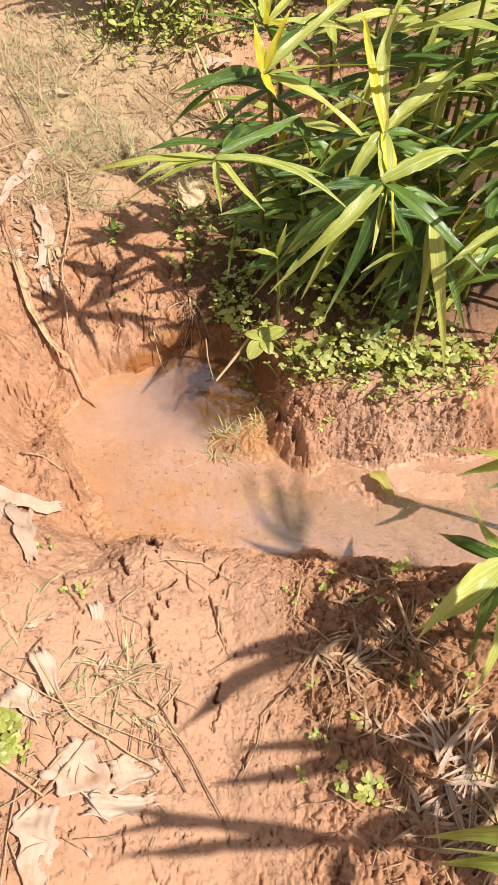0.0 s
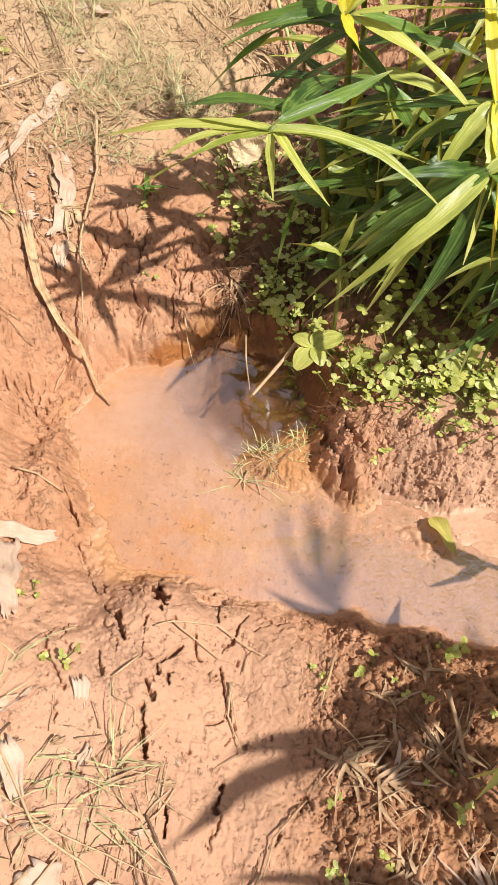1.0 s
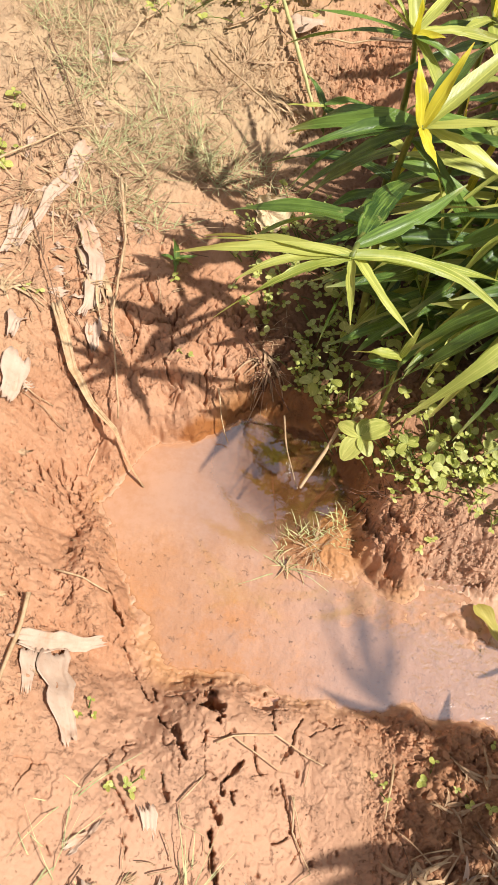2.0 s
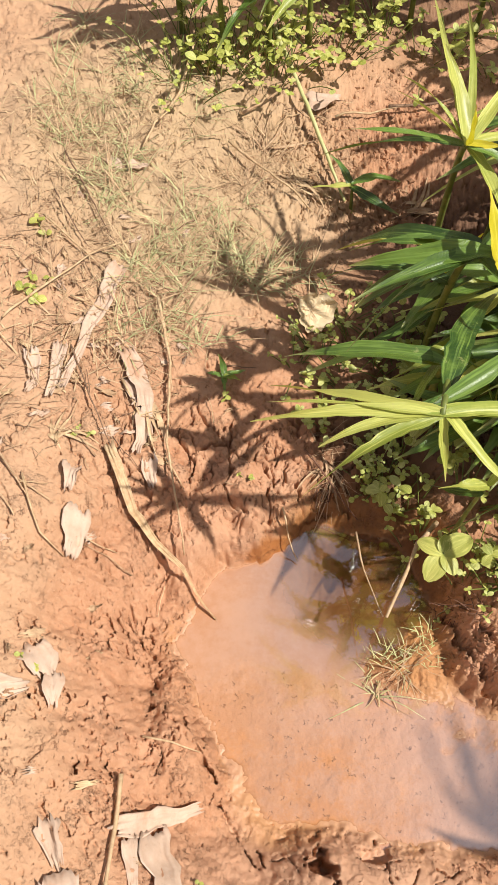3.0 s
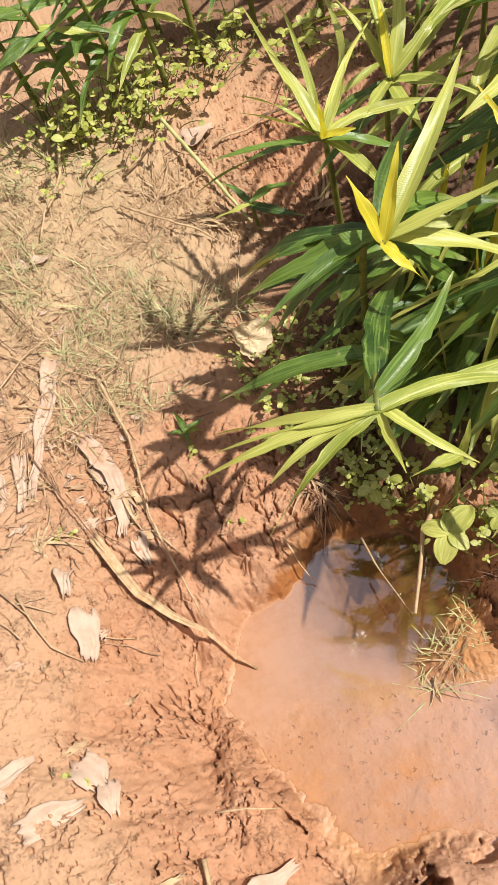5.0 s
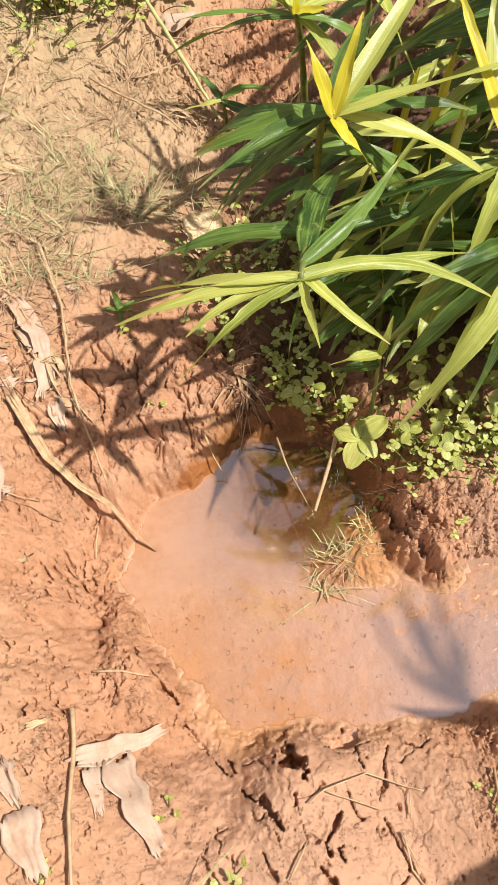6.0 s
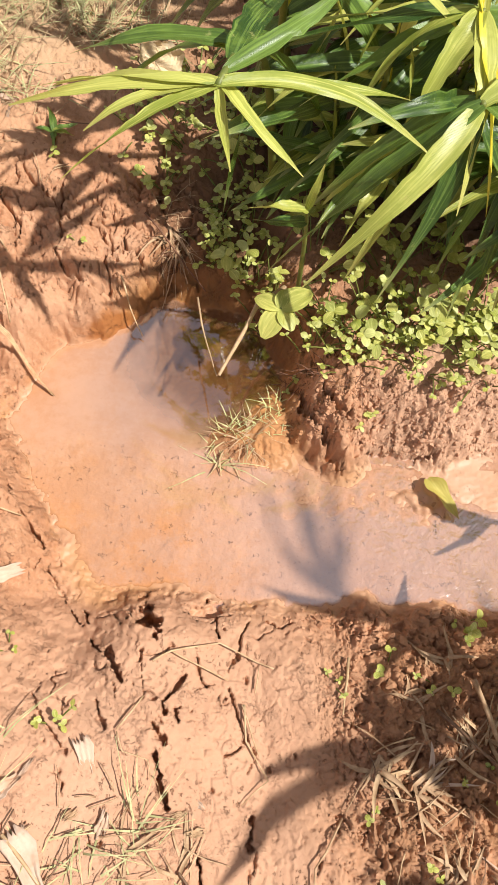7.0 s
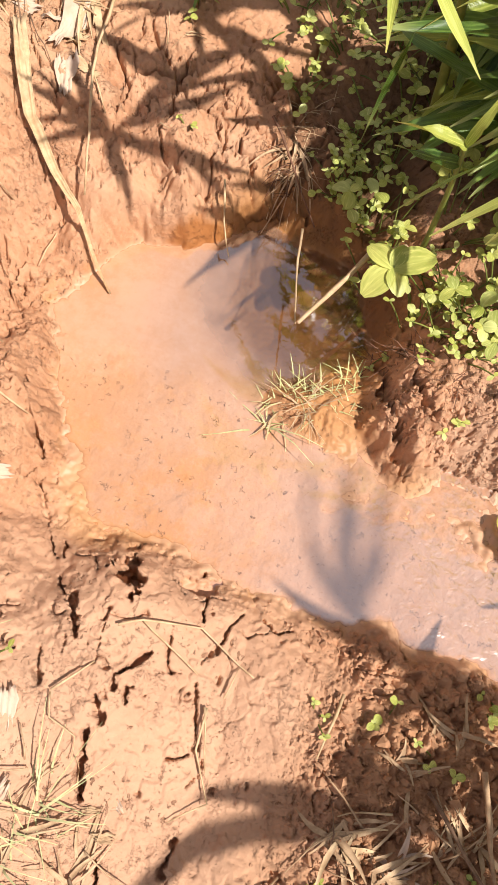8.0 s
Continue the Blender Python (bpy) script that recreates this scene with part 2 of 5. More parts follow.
def mix(t, fac, a, b, how="MIX"):
    n = t.nodes.new("ShaderNodeMix")
    n.data_type, n.blend_type = "RGBA", how
    for socket, v in ((n.inputs[0], fac), (n.inputs[6], a), (n.inputs[7], b)):
        if isinstance(v, bpy.types.NodeSocket):
            t.links.new(v, socket)
        else:
            socket.default_value = v if isinstance(v, float) else (*v, 1)
    return n.outputs[2]


def maths(t, how, a, b):
    n = t.nodes.new("ShaderNodeMath")
    n.operation = how
    for socket, v in zip(n.inputs, (a, b)):
        if isinstance(v, bpy.types.NodeSocket):
            t.links.new(v, socket)
        else:
            socket.default_value = v
    return n.outputs[0]


def bump(t, height, strength, distance, bsdf, onto=None):
    n = node(t, "ShaderNodeBump", Strength=strength, Distance=distance)
    t.links.new(height, n.inputs["Height"])
    if onto:
        t.links.new(onto, n.inputs["Normal"])
    t.links.new(n.outputs[0], bsdf.inputs["Normal"])
    return n.outputs[0]


def mud_material():
    m, t, b = material("red_mud")
    pos = t.nodes.new("ShaderNodeNewGeometry").outputs["Position"]
    part_xyz = t.nodes.new("ShaderNodeSeparateXYZ")
    t.links.new(pos, part_xyz.inputs[0])
    z = part_xyz.outputs["Z"]
    big, mid, fine = noise_at(t, pos, 5.0, 5), noise_at(t, pos, 28.0, 5), noise_at(t, pos, 190.0, 4, 0.7)
    tone = ramp_node(t, big, [(0.30, (0.43, 0.190, 0.088)), (0.52, (0.51, 0.246, 0.125)), (0.72, (0.56, 0.298, 0.170))])
    tone = mix(t, remap(t, mid, 0.44, 0.70, 0.0, 0.45), tone, (0.37, 0.155, 0.066))
    tone = mix(t, remap(t, fine, 0.42, 0.72, 0.0, 0.40), tone, (0.61, 0.335, 0.190))
    # pale sandy crust away from the water
    tone = mix(t, remap(t, maths(t, "ADD", z, maths(t, "MULTIPLY", big, 0.10)), 0.19, 0.30, 0.0, 0.50), tone, (0.550, 0.345, 0.195))

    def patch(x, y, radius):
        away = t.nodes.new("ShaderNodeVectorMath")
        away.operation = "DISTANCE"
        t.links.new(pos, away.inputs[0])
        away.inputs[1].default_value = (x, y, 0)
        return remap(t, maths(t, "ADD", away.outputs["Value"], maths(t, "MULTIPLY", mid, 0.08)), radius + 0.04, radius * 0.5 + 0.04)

    # the trodden near bank dried paler
    tone = mix(t, maths(t, "MULTIPLY", patch(-.08, .55, .42), 0.50), tone, (0.58, 0.330, 0.205))
    # rusty iron stain along the water's edge, in broken patches
    edge = maths(t, "MULTIPLY", remap(t, maths(t, "ADD", z, maths(t, "MULTIPLY", mid, 0.02)), 0.045, 0.012), remap(t, noise_at(t, pos, 17.0, 6, 0.75), 0.50, 0.62))
    tone = mix(t, maths(t, "MULTIPLY", edge, 0.35), tone, (0.50, 0.205, 0.045))
    wet = remap(t, maths(t, "ADD", z, maths(t, "MULTIPLY", mid, 0.03)), 0.036, 0.012)
    tone = mix(t, maths(t, "MULTIPLY", wet, 0.22), tone, (0.48, 0.235, 0.105))
    # fine pale silt settled on the bed and the flats
    tone = mix(t, remap(t, maths(t, "ADD", z, maths(t, "MULTIPLY", mid, 0.024)), 0.028, 0.004, 0.0, 0.85), tone, (0.55, 0.300, 0.170))
    tone = mix(t, maths(t, "MULTIPLY", edge, remap(t, noise_at(t, pos, 40.0, 4, 0.7), 0.46, 0.60, 0.0, 0.40)), tone, (0.48, 0.20, 0.05))
    # dark peaty sediment in the deep corner, rust on the little mound
    tone = mix(t, maths(t, "MULTIPLY", patch(.0, 1.25, .21), 0.85), tone, (0.46, 0.190, 0.040))
    tone = mix(t, maths(t, "MULTIPLY", patch(.085, 1.09, .085), 0.65), tone, (0.45, 0.200, 0.065))
    tone = mix(t, maths(t, "MULTIPLY", patch(.22, 1.00, .07), 0.35), tone, (0.50, 0.250, 0.100))
    # two rust stains on the back shore, darkened for shade under the lip
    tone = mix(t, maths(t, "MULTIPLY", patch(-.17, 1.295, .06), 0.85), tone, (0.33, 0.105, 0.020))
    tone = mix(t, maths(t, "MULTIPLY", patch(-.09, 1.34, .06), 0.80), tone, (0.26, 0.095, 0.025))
    tone = mix(t, maths(t, "MULTIPLY", patch(-.14, .90, .10), 0.40), tone, (0.52, 0.225, 0.060))
    tone = mix(t, maths(t, "MULTIPLY", patch(.36, 1.12, .22), 0.55), tone, (0.58, 0.350, 0.225))
    tone = mix(t, maths(t, "MULTIPLY", patch(.06, 2.12, .13), 0.65), tone, (0.40, 0.155, 0.060))
    tone = mix(t, maths(t, "MULTIPLY", patch(-.36, 2.05, .55), 0.60), tone, (0.50, 0.360, 0.195))
    tone = mix(t, maths(t, "MULTIPLY", patch(-.20, 1.66, .20), 0.55), tone, (0.48, 0.310, 0.180))
    # dark soil under the plants, blackened further to paint in their shade
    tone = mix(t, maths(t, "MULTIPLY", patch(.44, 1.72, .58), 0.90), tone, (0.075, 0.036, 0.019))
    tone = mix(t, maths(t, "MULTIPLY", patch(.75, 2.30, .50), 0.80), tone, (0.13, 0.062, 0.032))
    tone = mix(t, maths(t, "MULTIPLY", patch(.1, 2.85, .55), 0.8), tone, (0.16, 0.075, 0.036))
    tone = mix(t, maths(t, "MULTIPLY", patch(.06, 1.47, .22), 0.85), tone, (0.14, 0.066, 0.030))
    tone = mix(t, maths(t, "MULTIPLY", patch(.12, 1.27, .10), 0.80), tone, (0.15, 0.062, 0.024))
    # pits where the crust broke: moist clay, with their inner shade painted dark
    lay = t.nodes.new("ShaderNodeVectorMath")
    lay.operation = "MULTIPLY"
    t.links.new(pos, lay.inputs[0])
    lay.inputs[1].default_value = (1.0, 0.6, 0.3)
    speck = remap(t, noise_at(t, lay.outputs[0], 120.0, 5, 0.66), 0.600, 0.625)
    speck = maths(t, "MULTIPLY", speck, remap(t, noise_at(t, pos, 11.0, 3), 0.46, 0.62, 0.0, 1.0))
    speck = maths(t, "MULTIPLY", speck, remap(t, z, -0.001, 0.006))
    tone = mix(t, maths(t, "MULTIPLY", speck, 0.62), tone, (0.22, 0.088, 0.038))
    # dark moist loam beside the channel, with the slope's shade painted into its colour
    shaded_loam = maths(t, "MULTIPLY", patch(.34, .58, .29), remap(t, noise_at(t, pos, 14.0, 5, 0.7), 0.30, 0.50))
    tone = mix(t, maths(t, "MULTIPLY", shaded_loam, 0.72), tone, (0.36, 0.165, 0.070))
    tone = mix(t, 1.0, tone, (0.93, 0.985, 1.03), "MULTIPLY")
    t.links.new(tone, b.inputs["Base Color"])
    t.links.new(remap(t, wet, 0.0, 1.0, 0.84, 0.48), b.inputs["Roughness"])
    b.inputs["Specular IOR Level"].default_value = 0.35
    # flaked crust: sharp little steps at three sizes, in patches, over a sandy grain
    torn = remap(t, noise_at(t, pos, 12.0, 5, 0.7), 0.50, 0.66, 0.0, 1.0)
    rough = maths(t, "MULTIPLY", noise_at(t, pos, 420.0, 4, 0.7), 0.30)
    for size, at, tall in ((42.0, 0.52, 0.7), (85.0, 0.55, 0.6), (170.0, 0.58, 0.4)):
        flake = remap(t, noise_at(t, pos, size, 5, 0.68), at, at + 0.012)
        rough = maths(t, "ADD", rough, maths(t, "MULTIPLY", maths(t, "MULTIPLY", flake, torn), tall))
    rough = maths(t, "ADD", rough, maths(t, "MULTIPLY", remap(t, noise_at(t, pos, 230.0, 2), 0.66, 0.70), -0.8))
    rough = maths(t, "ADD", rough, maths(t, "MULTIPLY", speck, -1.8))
    dull = maths(t, "MULTIPLY", rough, remap(t, z, 0.000, 0.014, 0.12, 1.0))
    bump(t, dull, 0.85, 0.0042, b)
    return m


def water_material():
    m, t, b = material("muddy_water")
    pos = t.nodes.new("ShaderNodeNewGeometry").outputs["Position"]
    out = t.nodes["Material Output"]
    murk = node(t, "ShaderNodeBsdfDiffuse", Roughness=0.6)
    drift = maths(t, "ADD", maths(t, "MULTIPLY", noise_at(t, pos, 7.0, 4), 0.6), maths(t, "MULTIPLY", noise_at(t, pos, 60.0, 5, 0.7), 0.4))
    silt = ramp_node(t, drift, [(0.36, (0.545, 0.295, 0.175)), (0.62, (0.590, 0.350, 0.228))])
    silt = mix(t, remap(t, noise_at(t, pos, 9.0, 6, 0.75), 0.53, 0.66, 0.0, 0.40), silt, (0.53, 0.240, 0.085))
    silt = mix(t, remap(t, noise_at(t, pos, 150.0, 4, 0.7), 0.60, 0.68, 0.0, 0.40), silt, (0.36, 0.165, 0.075))
    clear = node(t, "ShaderNodeBsdfTransparent", Color=(0.97, 0.90, 0.81, 1))
    body = t.nodes.new("ShaderNodeMixShader")
    # silt hides the bed where the water is deep; the corner under the plants is clear
    xyz = t.nodes.new("ShaderNodeSeparateXYZ")
    t.links.new(pos, xyz.inputs[0])
    swirl = maths(t, "MULTIPLY", noise_at(t, pos, 12.0, 4), 0.10)
    silt = mix(t, remap(t, xyz.outputs["X"], 0.06, -0.16, 0.0, 0.75), silt, mix(t, remap(t, drift, 0.40, 0.60), (0.485, 0.245, 0.116), (0.535, 0.300, 0.172)))
    flats = maths(t, "MULTIPLY", remap(t, maths(t, "ADD", xyz.outputs["Y"], swirl), 1.10, 0.98), remap(t, xyz.outputs["X"], 0.06, -0.08))
    silt = mix(t, maths(t, "MULTIPLY", flats, remap(t, noise_at(t, pos, 14.0, 6, 0.75), 0.44, 0.60, 0.10, 0.70)), silt, (0.53, 0.235, 0.080))
    t.links.new(silt, murk.inputs["Color"])
    depth = t.nodes.new("ShaderNodeAttribute")
    depth.attribute_name = "depth"
    away = t.nodes.new("ShaderNodeVectorMath")
    away.operation = "DISTANCE"
    t.links.new(pos, away.inputs[0])
    away.inputs[1].default_value = (0.035, 1.245, 0)
    # silt just under the skin of the water: soft lumps with nicks, smooth in the deeper pool at the back
    bed = maths(t, "MULTIPLY", noise_at(t, pos, 22.0, 4, 0.55), 1.6)
    nicks = maths(t, "MULTIPLY", remap(t, noise_at(t, pos, 75.0, 4, 0.6), 0.62, 0.645), remap(t, noise_at(t, pos, 13.0, 3), 0.42, 0.58))
    bed = maths(t, "SUBTRACT", bed, maths(t, "MULTIPLY", nicks, 1.0))
    bed = maths(t, "ADD", bed, maths(t, "MULTIPLY", noise_at(t, pos, 120.0, 3, 0.6), 0.10))
    lumps = node(t, "ShaderNodeBump", Strength=1.0, Distance=0.009)
    t.links.new(maths(t, "MULTIPLY", bed, remap(t, maths(t, "ADD", xyz.outputs["Y"], swirl), 1.17, 1.08, 0.0, 1.0)), lumps.inputs["Height"])
    t.links.new(lumps.outputs[0], murk.inputs["Normal"])
    cloud = remap(t, maths(t, "ADD", away.outputs["Value"], swirl), 0.14, 0.25, 0.06, 0.96)
    thick = remap(t, maths(t, "ADD", depth.outputs["Fac"], maths(t, "MULTIPLY", noise_at(t, pos, 30.0, 3), 0.002)), -0.001, 0.0022)
    t.links.new(maths(t, "MULTIPLY", cloud, thick), body.inputs["Fac"])
    t.links.new(clear.outputs[0], body.inputs[1])
    t.links.new(murk.outputs[0], body.inputs[2])
    gloss = node(t, "ShaderNodeBsdfGlossy", Roughness=0.03, Color=(1, 1, 1, 1))
    t.links.new(remap(t, cloud, 0.05, 0.9, 0.02, 0.07), gloss.inputs["Roughness"])
    fres = node(t, "ShaderNodeFresnel", IOR=3.8)
    top = t.nodes.new("ShaderNodeMixShader")
    # a dull film of floating silt on the left side takes the mirror away
    scum = remap(t, maths(t, "ADD", xyz.outputs["X"], maths(t, "MULTIPLY", swirl, 1.2)), -0.22, -0.06, 0.25, 1.0)
    # shallow water over the flats and the thin film at the rim shine less than the pool
    open_water = maths(t, "MAXIMUM", remap(t, maths(t, "ADD", xyz.outputs["Y"], swirl), 1.08, 1.20, 0.50, 1.0), remap(t, maths(t, "ADD", xyz.outputs["X"], swirl), 0.04, 0.20, 0.50, 1.05))
    scum = maths(t, "MULTIPLY", maths(t, "MULTIPLY", scum, open_water), remap(t, cloud, 0.1, 0.6, 0.72, 1.0))
    scum = maths(t, "MULTIPLY", scum, remap(t, depth.outputs["Fac"], -0.0005, 0.0030))
    t.links.new(maths(t, "MULTIPLY", fres.outputs[0], scum), top.inputs["Fac"])
    t.links.new(body.outputs[0], top.inputs[1])
    t.links.new(gloss.outputs[0], top.inputs[2])
    t.links.new(top.outputs[0], out.inputs["Surface"])
    flow = remap(t, xyz.outputs["X"], 0.10, 0.28, 0.1, 2.4)
    rip = node(t, "ShaderNodeTexNoise", Scale=55.0, Detail=3.0, Distortion=1.2)
    t.links.new(pos, rip.inputs["Vector"])
    soft = node(t, "ShaderNodeTexNoise", Scale=14.0, Detail=1.0)
    t.links.new(pos, soft.inputs["Vector"])
    wave = maths(t, "ADD", maths(t, "MULTIPLY", rip.outputs["Fac"], flow), maths(t, "MULTIPLY", soft.outputs["Fac"], 0.25))
    n = node(t, "ShaderNodeBump", Strength=0.27, Distance=0.004)
    t.links.new(wave, n.inputs["Height"])
    for s in (gloss, fres):
        t.links.new(n.outputs[0], s.inputs["Normal"])
    return m


def leaf_material(name, dark, light, edge, gloss=0.38, through_light=0.35, veins=26.0, ridge=0.25, relief=0.30):
    """Blade with fine parallel veins; each leaf takes its own tone."""
    m, t, b = material(name)
    uv = t.nodes.new("ShaderNodeTexCoord").outputs["UV"]
    xyz = t.nodes.new("ShaderNodeSeparateXYZ")
    t.links.new(uv, xyz.inputs[0])
    pos = t.nodes.new("ShaderNodeNewGeometry").outputs["Position"]
    chance = t.nodes.new("ShaderNodeObjectInfo").outputs["Random"]
    tone = mix(t, chance, dark, light)
    blot = noise_at(t, pos, 34.0, 3)
    tone = mix(t, remap(t, blot, 0.45, 0.75, 0.0, 0.6), tone, light)
    dry_spot = remap(t, noise_at(t, pos, 70.0, 4, 0.7), 0.63, 0.72, 0.0, 0.5)
    tone = mix(t, dry_spot, tone, edge)
    lie = t.nodes.new("ShaderNodeCombineXYZ")
    t.links.new(maths(t, "MULTIPLY", xyz.outputs["X"], 2.5), lie.inputs[0])
    t.links.new(maths(t, "MULTIPLY", xyz.outputs["Y"], 9.0), lie.inputs[1])
    t.links.new(maths(t, "MULTIPLY", chance, 40.0), lie.inputs[2])
    streak = noise_at(t, lie.outputs[0], 1.0, 3)
    tone = mix(t, remap(t, streak, 0.50, 0.68, 0.0, 0.65), tone, tuple(min(1, 1.25 * c + 0.02) for c in light))
    tone = mix(t, remap(t, streak, 0.48, 0.34, 0.0, 0.45), tone, dark)
    tone = mix(t, remap(t, xyz.outputs["X"], 0.78, 1.0, 0.0, 0.75), tone, edge)
    rib = maths(t, "ABSOLUTE", maths(t, "SUBTRACT", xyz.outputs["Y"], 0.5), 0.0)
    tone = mix(t, remap(t, rib, 0.06, 0.015, 0.0, ridge), tone, tuple(min(1, 1.5 * c + 0.05) for c in light))
    t.links.new(tone, b.inputs["Base Color"])
    b.inputs["Roughness"].default_value = gloss
    b.inputs["Specular IOR Level"].default_value = 0.5
    stripe = maths(t, "SINE", maths(t, "MULTIPLY", xyz.outputs["Y"], veins * 6.283), 0.0)
    stripe = maths(t, "ADD", stripe, maths(t, "MULTIPLY", noise_at(t, pos, 60.0, 2), 2.0))
    bump(t, stripe, relief, 0.0012, b)
    glow = node(t, "ShaderNodeBsdfTranslucent")
    t.links.new(mix(t, 0.5, tone, (0.42, 0.50, 0.03)), glow.inputs["Color"])
    both = t.nodes.new("ShaderNodeMixShader")
    both.inputs["Fac"].default_value = through_light
    t.links.new(b.outputs[0], both.inputs[1])
    t.links.new(glow.outputs[0], both.inputs[2])
    t.links.new(both.outputs[0], t.nodes["Material Output"].inputs["Surface"])
    return m


def dry_material(name, dark, light, scale=60.0, rough=0.75, dirt=0.0):
    m, t, b = material(name)
    co = t.nodes.new("ShaderNodeTexCoord").outputs["Object"]
    chance = t.nodes.new("ShaderNodeObjectInfo").outputs["Random"]
    isl = t.nodes.new("ShaderNodeNewGeometry").outputs["Random Per Island"]
    pos = t.nodes.new("ShaderNodeNewGeometry").outputs["Position"]
    n1, n2 = noise_at(t, pos, scale, 5, 0.65), noise_at(t, pos, scale * 5, 3)
    tone = mix(t, remap(t, n1, 0.3, 0.7), dark, light)
    tone = mix(t, maths(t, "MULTIPLY", maths(t, "ADD", chance, isl), 0.22), tone, dark)
    tone = mix(t, remap(t, n2, 0.55, 0.8, 0.0, 0.3), tone, tuple(c * 0.5 for c in dark))
    soil = remap(t, noise_at(t, pos, scale * 0.45, 4, 0.7), 0.50, 0.68, 0.0, dirt)
    tone = mix(t, soil, tone, (0.46, 0.26, 0.155))
    t.links.new(tone, b.inputs["Base Color"])
    b.inputs["Roughness"].default_value = rough
    b.inputs["Specular IOR Level"].default_value = 0.3
    bump(t, n1, 0.4, 0.002, b)
    return m


MUD, WATER = mud_material(), water_material()
GREEN = leaf_material("green_blade", (0.022, 0.062, 0.012), (0.17, 0.27, 0.040), (0.40, 0.40, 0.14), gloss=0.32, through_light=0.17)
LIME = leaf_material("lime_blade", (0.26, 0.32, 0.045), (0.56, 0.56, 0.130), (0.52, 0.47, 0.14), gloss=0.34, through_light=0.22)
YELLOW = leaf_material("yellow_blade", (0.58, 0.50, 0.020), (0.72, 0.60, 0.05), (0.64, 0.50, 0.05), through_light=0.25)
FALLEN = leaf_material("fallen_yellow", (0.44, 0.37, 0.08), (0.50, 0.43, 0.11), (0.38, 0.23, 0.09), gloss=0.65, through_light=0.2, veins=9.0, ridge=0.1, relief=0.12)
WEED = leaf_material("weed_leaf", (0.28, 0.33, 0.050), (0.60, 0.58, 0.15), (0.40, 0.42, 0.09), gloss=0.5, through_light=0.30, veins=2.0, ridge=0.1, relief=0.12)
PALEWEED = leaf_material("young_leaf", (0.44, 0.48, 0.12), (0.62, 0.62, 0.22), (0.50, 0.51, 0.15), gloss=0.5, through_light=0.3, veins=2.0, ridge=0.15, relief=0.12)
STEM = dry_material("cane", (0.10, 0.13, 0.025), (0.22, 0.23, 0.05), 40, 0.45)
PALESTEM = dry_material("pale_stem", (0.42, 0.42, 0.16), (0.60, 0.56, 0.27), 40, 0.5)
HUSK = dry_material("bleached_husk", (0.48, 0.33, 0.23), (0.60, 0.45, 0.335), 30, dirt=0.95)
STRAW = dry_material("dry_straw", (0.42, 0.27, 0.14), (0.66, 0.49, 0.29), 70, dirt=0.4)
TWIG = dry_material("grey_twig", (0.13, 0.070, 0.040), (0.30, 0.185, 0.11), 80)
DEADGRASS = dry_material("dead_grass", (0.32, 0.19, 0.10), (0.60, 0.42, 0.25), 60)
GRASS = dry_material("wispy_grass", (0.34, 0.33, 0.14), (0.60, 0.56, 0.30), 50)
ROOT = dry_material("dark_root", (0.10, 0.045, 0.025), (0.26, 0.13, 0.075), 70)
PAPER = dry_material("papery_leaf", (0.56, 0.42, 0.24), (0.74, 0.60, 0.38), 40, dirt=0.3)


# ---------- builders ----------
def mesh_of(name, verts, faces, uvs=None, smooth=True):
    me = bpy.data.meshes.new(name)
    me.from_pydata(verts, [], faces)
    if uvs:
        layer = me.uv_layers.new(name="UVMap")
        for loop in me.loops:
            layer.data[loop.index].uv = uvs[loop.vertex_index]
    if smooth:
        me.shade_smooth()
    me.update()
    return me


def part(name, me, mat, parent=None, label="", m=None):
    if not me.materials:
        me.materials.append(mat)
    ob = new(name, me)
    if parent:
        ob.parent = parent
    if m is not None:
        ob.matrix_local = m
    return tagged(ob, label)


def thing(name, place, label, category, group=""):
    ob = new(name)
    ob.empty_display_size = 0.02
    ob.location = place
    return tagged(ob, label, category, group)


def curve_points(a, b, c, n):
    return [a * (1 - s) ** 2 + b * 2 * s * (1 - s) + c * s * s for s in (i / n for i in range(n + 1))]


def tube(points, radii, sides=6, cap=True):
    verts, faces = [], []
    n = len(points)
    for i, p in enumerate(points):
        along = (points[min(i + 1, n - 1)] - points[max(i - 1, 0)]).normalized()
        a = along.cross(Vector((0.31, 0.2, 0.93))).normalized()
        b = along.cross(a)
        for k in range(sides):
            w = 2 * math.pi * k / sides
            verts.append(p + (a * math.cos(w) + b * math.sin(w)) * radii[i])
    for i in range(n - 1):
        for k in range(sides):
            k2 = (k + 1) % sides
            faces.append((i * sides + k, i * sides + k2, (i + 1) * sides + k2, (i + 1) * sides + k))
    if cap:
        faces.append(tuple(range(sides))[::-1])
        faces.append(tuple((n - 1) * sides + k for k in range(sides)))
    return verts, faces


